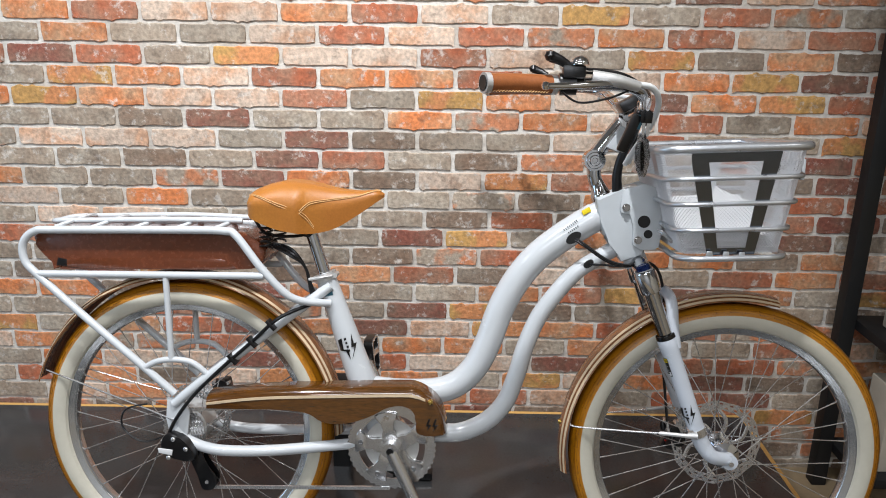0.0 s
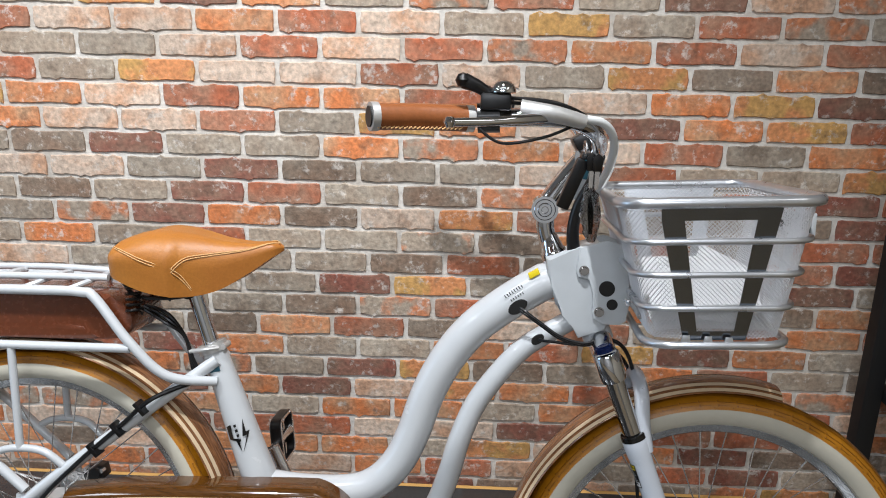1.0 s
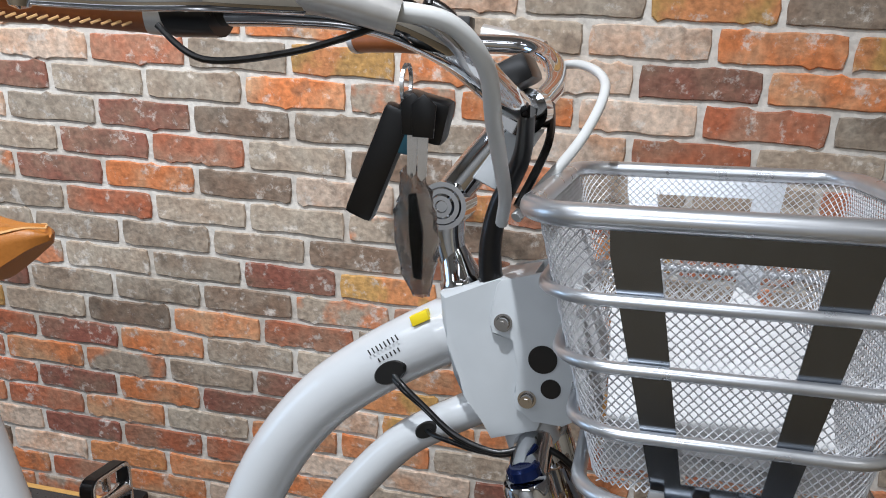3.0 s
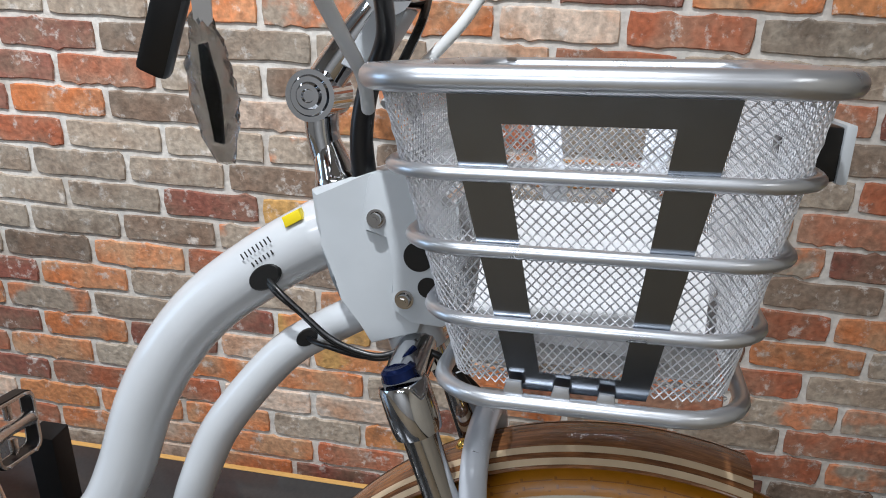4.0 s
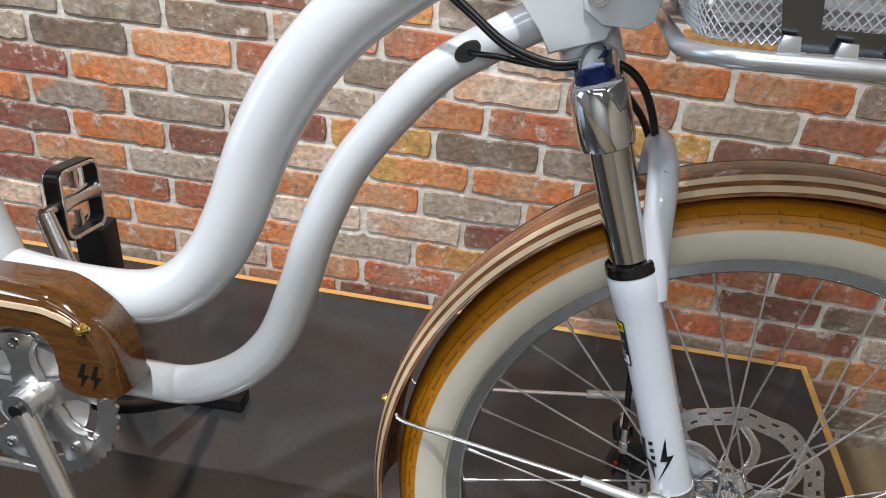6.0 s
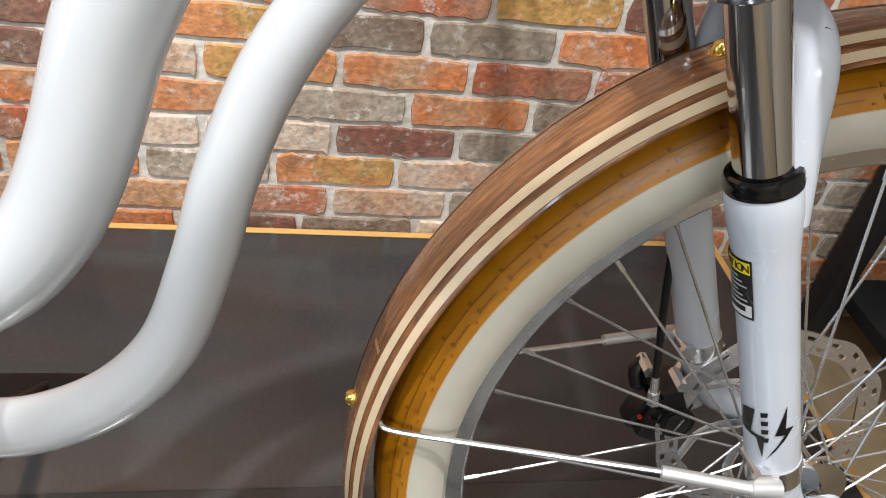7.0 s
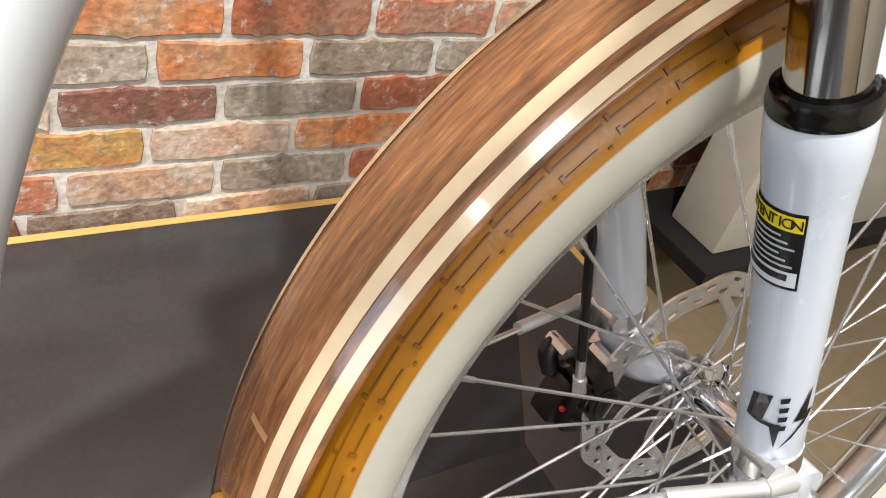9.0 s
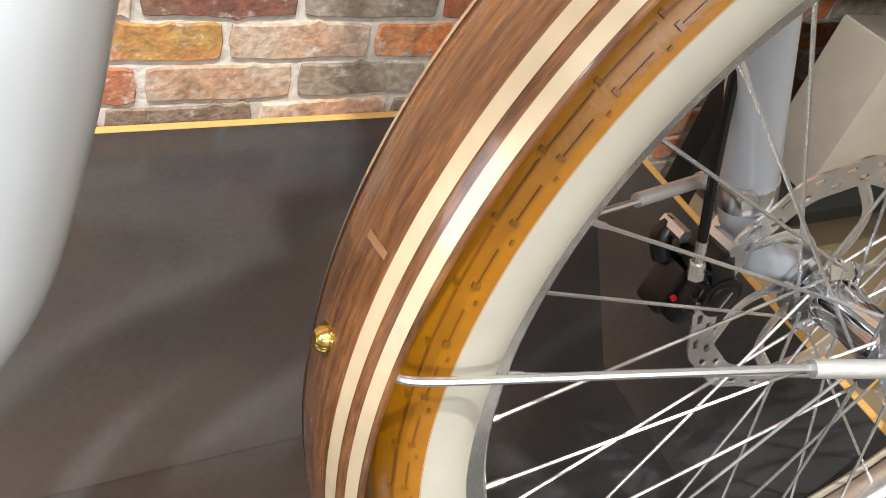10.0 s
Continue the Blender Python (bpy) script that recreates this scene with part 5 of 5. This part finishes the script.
part("brake_hose", tube([P(0.445, -0.288, 1.122), P(0.480, -0.275, 1.118), P(0.4985, -0.252, 1.096), P(0.499, -0.215, 1.062), P(0.494, -0.150, 1.030), P(0.488, -0.085, 1.000), P(0.480, -0.045, 0.972)], 0.0056, 12, 8), HOSE, bike, "white brake hose")
part("brake_hose", tube([P(0.462, 0.285, 1.118), P(0.510, 0.215, 1.122), P(0.545, 0.130, 1.100), P(0.535, 0.060, 1.050), P(0.505, 0.0, 1.000), P(0.490, -0.03, 0.975)], 0.0052, 12, 8), HOSE, bike, "white brake hose")
b14 = bmesh.new()
add_box(b14, (-0.022, -0.03, -0.012), (0.022, 0.03, 0.012), 0.006, Matrix.Translation(P(0.478, -0.055, 1.096)) @ Matrix.Rotation(radians(-30), 4, "Y"))
part("display", b14, BLACK, bike, "black handlebar display")

# ---- basket ----
BX, BZ0, BZ1 = 0.663, 0.806, 1.014


def basket_loop(z, grow=0.0, n=6):
    """Rounded rectangle of the basket's plan at a height."""
    t = (z - BZ0) / (BZ1 - BZ0)
    x0, x1 = 0.584 - 0.060 * t - grow, 0.775 + 0.029 * t + grow
    hy = 0.160 + 0.036 * t + grow
    r = 0.034 + 0.006 * t + grow
    out = []
    for cx, cy, a0 in ((x1 - r, hy - r, 0), (x0 + r, hy - r, 90), (x0 + r, -hy + r, 180), (x1 - r, -hy + r, 270)):
        for k in range(n + 1):
            a = radians(a0 + 90 * k / n)
            out.append(P(cx + r * math.cos(a), cy + r * math.sin(a), z + 0.055 * (cx + r * math.cos(a) - BX)))
    return out


def along_loop(loop, u):
    """The point at the share u of the loop's length."""
    m = len(loop)
    lens = [(loop[(i + 1) % m] - loop[i]).length for i in range(m)]
    want = (u % 1.0) * sum(lens)
    for i in range(m):
        if want <= lens[i]:
            return loop[i].lerp(loop[(i + 1) % m], want / max(lens[i], 1e-9))
        want -= lens[i]
    return loop[0]


basket = part("basket", add_tube(bmesh.new(), basket_loop(BZ1, 0.004), 0.0085, 14, closed=True), ALUWIRE, bike, "silver wire mesh basket with four rods")
for z in (0.957, 0.907, 0.855):
    part("rod", add_tube(bmesh.new(), basket_loop(z, 0.006), 0.0048, 12, closed=True), ALUWIRE, basket, "silver rod round the basket")
part("rod", add_tube(bmesh.new(), basket_loop(0.798, 0.012), 0.0062, 12, closed=True), ALUWIRE, basket, "silver bottom rod")
LEVELS = 14
loops = [basket_loop(BZ0 + (BZ1 - 0.006 - BZ0) * k / LEVELS) for k in range(LEVELS + 1)]
bm = bmesh.new()
NW = 162
WIRE = 0.00074
for d in (-1, 1):
    for i in range(NW):
        prev = None
        for k in range(LEVELS + 1):
            u = i / NW + d * 0.17 * k / LEVELS
            p = along_loop(loops[k], u)
            q = along_loop(loops[k], u + 0.0008)
            tan = (q - p).normalized()
            nrm = tan.cross(P(0, 0, 1)).normalized()
            ring4 = [bm.verts.new(p + tan * a * WIRE + nrm * b * WIRE) for a, b in ((-1, 0), (0, 1), (1, 0), (0, -1))]
            if prev:
                for e in range(4):
                    bm.faces.new((prev[e], prev[(e + 1) % 4], ring4[(e + 1) % 4], ring4[e]))
            prev = ring4
# mesh floor
for d in (-1, 1):
    for k in range(-24, 44):
        a = P(0.588, -0.155 + 0.0105 * k, BZ0 - 0.003)
        b = a + P(0.184, 0.235 * d, 0.010)
        t0, t1 = 0.0, 1.0
        for bound, sgn in ((0.154, 1), (-0.154, -1)):
            ya, yb = a.y * sgn, b.y * sgn
            lim = 0.154
            if ya > lim and yb > lim:
                t1 = -1
            elif ya > lim:
                t0 = max(t0, (ya - lim) / (ya - yb))
            elif yb > lim:
                t1 = min(t1, (lim - ya) / (yb - ya))
        if t1 > t0:
            add_tube(bm, [a.lerp(b, t0), a.lerp(b, t1)], 0.0006, 4, cap=False)
tagged(part("wire_mesh", bm, MESHMAT, basket, "silver diamond wire mesh", smooth=False), kind="stuff")


def face_point(side, u, z):
    """A point on a long side of the basket; u from the rear to the front, in metres of x."""
    t = (z - BZ0) / (BZ1 - BZ0)
    return P(u, side * (0.160 + 0.036 * t + 0.0022), z + 0.055 * (u - BX))


def band(side, quad, th=0.0016):
    b15 = bmesh.new()
    a = [face_point(side, x, z) for x, z in quad]
    vs = [b15.verts.new(p) for p in a] + [b15.verts.new(p + P(0, -side * th, 0)) for p in a]
    b15.faces.new(vs[:4])
    b15.faces.new(vs[4:][::-1])
    for k in range(4):
        b15.faces.new((vs[k], vs[(k + 1) % 4], vs[4 + (k + 1) % 4], vs[4 + k]))
    return b15


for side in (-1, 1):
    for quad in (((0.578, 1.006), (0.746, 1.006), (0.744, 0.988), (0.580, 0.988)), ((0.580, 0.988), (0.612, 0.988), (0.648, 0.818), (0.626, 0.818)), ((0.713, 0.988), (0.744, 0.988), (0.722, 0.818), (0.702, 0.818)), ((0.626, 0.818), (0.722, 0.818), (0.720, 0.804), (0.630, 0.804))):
        # near plates coloured darker, far ones paler, for the light each side catches
        part("side_plate", band(side, quad), SHADEDPLATE if side < 0 else ALUWIRE, basket, "flat side plate with its dark reflection put into the colour" if side < 0 else "flat side plate in paler silver for its lit inside", smooth=False)
    for x in (0.632, 0.664, 0.694):
        part("tab", plate([(x - 0.007, 0.802), (x + 0.007, 0.802), (x + 0.005, 0.812), (x - 0.005, 0.812)], side * 0.170 - 0.002, side * 0.170 + 0.002, 0.001), ALUWIRE, basket)
# plates on the ends
for xa, sgn in ((0.524, -1), (0.804, 1)):
    for y0, y1 in ((-0.115, -0.075), (0.075, 0.115)):
        b16 = bmesh.new()
        vs = [b16.verts.new(p) for p in (P(xa + 0.001 * sgn, y0, 1.006), P(xa + 0.001 * sgn, y1, 1.006), P((0.584 if sgn < 0 else 0.775) + 0.001 * sgn, y1 * 0.8, 0.808), P((0.584 if sgn < 0 else 0.775) + 0.001 * sgn, y0 * 0.8, 0.808))]
        b16.faces.new(vs)
        bmesh.ops.solidify(b16, geom=list(b16.faces), thickness=0.0016)
        part("end_plate", b16, ALUWIRE, basket, "silver flat end plate", smooth=False)
light = bmesh.new()
add_box(light, (-0.018, -0.026, -0.020), (0.012, 0.026, 0.020), 0.004, Matrix.Translation(P(0.824, -0.034, 0.970)))
add_box(light, (-0.022, -0.014, -0.008), (-0.010, 0.014, 0.008), 0.002, Matrix.Translation(P(0.818, -0.034, 0.970)))
lamp = part("front_light", light, BLACK, basket, "small black front light")
part("lens", box((0.8345, -0.062, 0.949), (0.843, -0.006, 0.992), 0.003), PEARL, lamp, "pale lens")
# struts that carry the basket
for s in (-1, 1):
    bm = bmesh.new()
    part("basket_strut", add_tube(bmesh.new(), spline([P(0.552, 0.034 * s, 0.915), P(0.562, 0.05 * s, 0.915), P(0.560, 0.09 * s, 0.912)], 5), 0.0045, 8), STEEL, basket, "bent steel strut")
    add_tube(bm, spline([P(0.556, 0.034 * s, 0.835), P(0.572, 0.05 * s, 0.826), P(0.576, 0.09 * s, 0.818)], 5), 0.0045, 8)
    for z, x in ((0.915, 0.556), (0.830, 0.564)):
        part("strut_bolt", cyl(P(x, 0.034 * s - 0.008, z), P(x, 0.034 * s + 0.008, z), 0.0065, segs=6), STEEL, basket, "steel bolt")
    part("basket_strut", bm, STEEL, basket, "bent steel strut")

# papers lying in the basket
BM = bike.matrix_world


def sheet(pts, name, label):
    b17 = bmesh.new()
    vs = [b17.verts.new(BM @ P(*p)) for p in pts]
    b17.faces.new(vs)
    bmesh.ops.subdivide_edges(b17, edges=b17.edges[:], cuts=5, use_grid_fill=True)
    for v in b17.verts:
        v.co += Vector((0, 0, 1)) * 0.003 * noise.noise(v.co * 18)
    bmesh.ops.solidify(b17, geom=list(b17.faces), thickness=0.0012)
    return tagged(part(name, b17, PAPER), label, "paper", "papers in the basket")


sheet([(0.591, -0.150, 0.814), (0.767, -0.148, 0.825), (0.764, 0.135, 0.852), (0.591, 0.135, 0.846)], "paper_sheet", "white paper sheet lying flat in the wire basket")
sheet([(0.592, -0.128, 0.824), (0.735, -0.140, 0.830), (0.720, -0.050, 0.915), (0.582, -0.020, 0.905)], "paper_sheet", "white paper sheet propped up inside the wire basket")
sheet([(0.640, -0.06, 0.832), (0.757, -0.12, 0.834), (0.765, -0.02, 0.890), (0.690, 0.03, 0.925)], "paper_sheet", "folded white paper sheet leaning inside the wire basket")

# keys hanging from the handlebar
keys = tagged(new("key_bunch"), "bunch of keys with black fob hanging from the handlebar", "keys")
H = BM @ P(0.462, -0.262, 1.100)
keys.location = H


def K(x, y, z):
    return P(x, y, z)


part("key_ring", lathe([(0.0095, -0.001), (0.0115, -0.001), (0.0115, 0.001), (0.0095, 0.001)], K(-0.004, -0.018, -0.014), axis="x", segs=28, close=True), STEEL, keys, "steel ring")
b18 = box((-0.009, -0.006, -0.036), (0.009, 0.006, 0.036), 0.004, Matrix.Translation(K(-0.018, -0.022, -0.060)) @ Matrix.Rotation(radians(21), 4, "Y"))
part("fob", b18, BLACK, keys, "black remote fob")
part("switch_box", box((-0.015, -0.010, -0.013), (0.015, 0.010, 0.013), 0.004, Matrix.Translation(K(0.005, -0.008, -0.034)) @ Matrix.Rotation(radians(12), 4, "Y")), BLACK, keys, "black plastic key holder")
part("tag", box((-0.006, -0.003, -0.013), (0.006, 0.003, 0.013), 0.002, Matrix.Translation(K(-0.004, -0.024, -0.040)) @ Matrix.Rotation(radians(8), 4, "Y")), TEAL, keys, "teal plastic tag")
for k, x in enumerate((0.004, 0.011)):
    b19 = plate([(x - 0.006, -0.040), (x + 0.006, -0.040), (x + 0.007, -0.022), (x, -0.016), (x - 0.007, -0.022)], -0.034 - 0.004 * k, -0.032 - 0.004 * k, 0.0005)
    kk = part("key_head", b19, BLACK, keys, "black key head")
    part("key_blade", plate([(x - 0.0025, -0.062), (x, -0.065), (x + 0.0025, -0.062), (x + 0.003, -0.040), (x - 0.003, -0.040)], -0.0335 - 0.004 * k, -0.0322 - 0.004 * k), STEEL, kk, "steel key blade")
b20 = bmesh.new()
rows = []
for i in range(19):
    t = i / 18
    ring = []
    for k in range(16):
        a = 2 * math.pi * k / 16
        w = 0.0130 * math.sin(math.pi * (0.10 + 0.78 * t)) + 0.0045 * noise.noise(P(i * 0.55, k * 0.9, 3)) + 0.002 * noise.noise(P(i * 1.7, k * 1.9, 8))
        ring.append(b20.verts.new(K(0.004 + w * math.cos(a) + 0.006 * t, -0.030 + 0.5 * w * math.sin(a), -0.058 - 0.080 * t)))
    rows.append(ring)
for i in range(18):
    for k in range(16):
        b20.faces.new((rows[i][k], rows[i][(k + 1) % 16], rows[i + 1][(k + 1) % 16], rows[i + 1][k]))
bmesh.ops.solidify(b20, geom=list(b20.faces), thickness=0.0005)
wk = part("plastic_wrap", b20, PLASTIC, keys, "crumpled clear plastic wrap")
b21 = plate([(0.006, -0.126), (0.011, -0.127), (0.011, -0.098), (0.006, -0.074), (0.002, -0.075), (0.003, -0.096)], -0.033, -0.028, 0.001)
part("spare_key", b21, BLACK, keys, "black spare key inside the wrap")

# ---- black shelf beside the platform ----
shelf = tagged(new("display_shelf"), "black metal display shelf with pale boxes beside the brick wall", "shelf")
SX0, SX1, SY0, SY1 = 1.288, 2.10, 2.02, 2.455
for x in (SX0, SX1 - 0.045):
    for y in (SY0, SY1 - 0.045):
        if x == SX0 and y == SY0:
            continue
        part("post", box((x, y, FLOOR_Z), (x + 0.045, y + 0.045, 1.75), 0.003), BLACKMETAL, shelf)
for z in (-0.02, 0.40, 0.92, 1.45):
    part("shelf_board", box((SX0 + 0.047, SY0 + 0.2, z - 0.03), (SX1, SY1, z), 0.003), BLACKMETAL, shelf)
for z0, z1, y in ((0.401, 0.60, SY0 + 0.26), (-0.019, 0.25, SY0 + 0.24)):
    bx = tagged(part("storage_box", box((SX0 + 0.10, y, z0), (SX1 - 0.1, SY1 - 0.08, z1), 0.006), CARD), "pale grey cardboard box standing on the black shelf", "box", "boxes on the shelf")
yl = tagged(part("yellow_pack", box((SX0 + 0.13, SY0 + 0.25, 0.601), (SX0 + 0.2, SY0 + 0.3, 0.70), 0.004), YELLOW), "small yellow packet standing on a pale box", "packet")

post = tagged(new("stand_post"), "short black metal post standing on the platform behind the bicycle", "post")
part("upright", box((-0.205, 2.19, -0.002), (-0.155, 2.235, 0.29), 0.004), BLACKMETAL, post)
part("foot_plate", box((-0.23, 2.165, -0.0035), (-0.13, 2.26, 0.004), 0.001), BLACKMETAL, post)

# ---- bricks ----
PITCH, COURSE = 0.1955, 0.0592
Z0 = 0.043


def brick_mesh(width, seed, material):
    """An uneven brick face with broken edges, proud of the mortar."""
    rng = random.Random(seed)
    w, h = width / 2 - 0.0046, COURSE / 2 - 0.0050
    n = 15
    pts = []
    for i in range(n):
        pts.append((-w + 2 * w * i / n, -h))
    pts.append((w, -h))
    pts.append((w, 0))
    for i in range(n):
        pts.append((w - 2 * w * i / n, h))
    pts.append((-w, h))
    pts.append((-w, 0))
    corner = {0, n, n + 2, len(pts) - 2}
    out, inn = [], []
    for k, (x, z) in enumerate(pts):
        cut = 0.0026 if k in corner else 0.0
        jx, jz = rng.uniform(-0.0011, 0.0011), rng.uniform(-0.0008, 0.0008) + 0.0012 * math.sin(k * 0.55 + seed)
        if rng.random() < 0.06:
            jz += math.copysign(rng.uniform(-0.006, -0.002), z) if abs(z) > 0.01 else 0
        ox, oz = x - math.copysign(cut, x) + jx, z - math.copysign(cut * 0.7, z) + jz
        out.append((ox, oz))
        inn.append((ox - math.copysign(0.0018, x) * (abs(x) > w * 0.9), oz - math.copysign(0.0018, z) * (abs(z) > 0.01)))
    verts = [(x, 0.002, z) for x, z in out] + [(x, -0.0028 + rng.uniform(-0.0010, 0.0010), z) for x, z in out] + [(x, -0.0048, z) for x, z in inn]
    m = len(pts)
    faces = []
    for a in (0, m):
        for k in range(m):
            faces.append((a + k, a + (k + 1) % m, a + m + (k + 1) % m, a + m + k))
    faces.append(tuple(range(2 * m, 3 * m)))
    me = bpy.data.meshes.new("brick")
    me.from_pydata(verts, [], faces)
    me.materials.append(material)
    bmx = bmesh.new()
    bmx.from_mesh(me)
    bmesh.ops.recalc_face_normals(bmx, faces=bmx.faces)
    bmx.to_mesh(me)
    bmx.free()
    return me


MESHES = {(c, v): brick_mesh(PITCH, v * 7 + 1 + 31 * i, m) for i, (c, m) in enumerate(BRICKS.items()) for v in range(7)}
rng = random.Random(5)
COURSES = {
    10: (-1.327, "gttggggkrggmrdk"),
    11: (-1.248, "tgogrggmkyrgrrd"),
    12: (-1.349, "oggmdoktyrggkdr"),
    13: (-1.244, "ggkgdrgkmggrdr"),
    14: (-1.349, "mtttgdkggtrggy"),
    15: (-1.244, "ggkdggomotrgot"),
    16: (-1.351, "oyottrgyotdoyr"),
    17: (-1.240, "gyotroorgtoydr"),
    18: (-1.345, "rdrgyttrtgykok"),
    19: (-1.240, "goggtrtrmortrd"),
    20: (-1.147, "orttortgygrmgg"),
    0: (-1.183, "toorotortgrdgg"),
    1: (-1.275, "roktyoogytodkg"),
    2: (-1.183, "ottdrrttdgrrmo"),
    3: (-1.268, "ommrogoogoggrt"),
    4: (-1.180, "gordodtyorrmmr"),
    5: (-1.252, "ggromgdykgorgk"),
    6: (-1.163, "okrdoggorydogy"),
    7: (-1.231, "kdygkorktrgror"),
    8: (-1.161, "ggdggkmrtookot"),
    9: (-1.266, "rgmmggdygoymdg"),
}
far = {c: ([], []) for c in BRICKS}
made = 0
for row in range(-4, 36):
    z = Z0 + COURSE * (row + 0.5)
    start, letters = COURSES.get(row, (None, ""))
    if start is None:
        start = -1.35 + (0.5 * (row % 2) + rng.uniform(-0.12, 0.12)) * PITCH
    x_left = -4.0
    k0 = math.ceil((x_left - start) / PITCH)
    k1 = math.floor((2.5 - start) / PITCH)
    for k in range(k0, k1):
        x = start + PITCH * (k + 0.5)
        ch = letters[k] if 0 <= k < len(letters) else rng.choice("oorrdgggkttym")
        v = rng.randrange(7)
        near = -1.42 < x < 1.35 and -0.02 < z < 1.33
        if near and made < 330:
            ob = new("brick", MESHES[ch, v])
            ob.parent = wall_north
            ob.location = (x, WALL_Y, z)
            made += 1
        else:
            vs, fs = far[ch]
            base = len(vs)
            me = MESHES[ch, v]
            vs.extend((p.co.x + x, p.co.y + WALL_Y, p.co.z + z) for p in me.vertices)
            fs.extend(tuple(base + i for i in p.vertices) for p in me.polygons)
for ch, (vs, fs) in far.items():
    me = bpy.data.meshes.new("brickwork")
    me.from_pydata(vs, [], fs)
    me.materials.append(BRICKS[ch])
    ob = tagged(new("brickwork", me), kind="stuff")
    ob.parent = wall_north
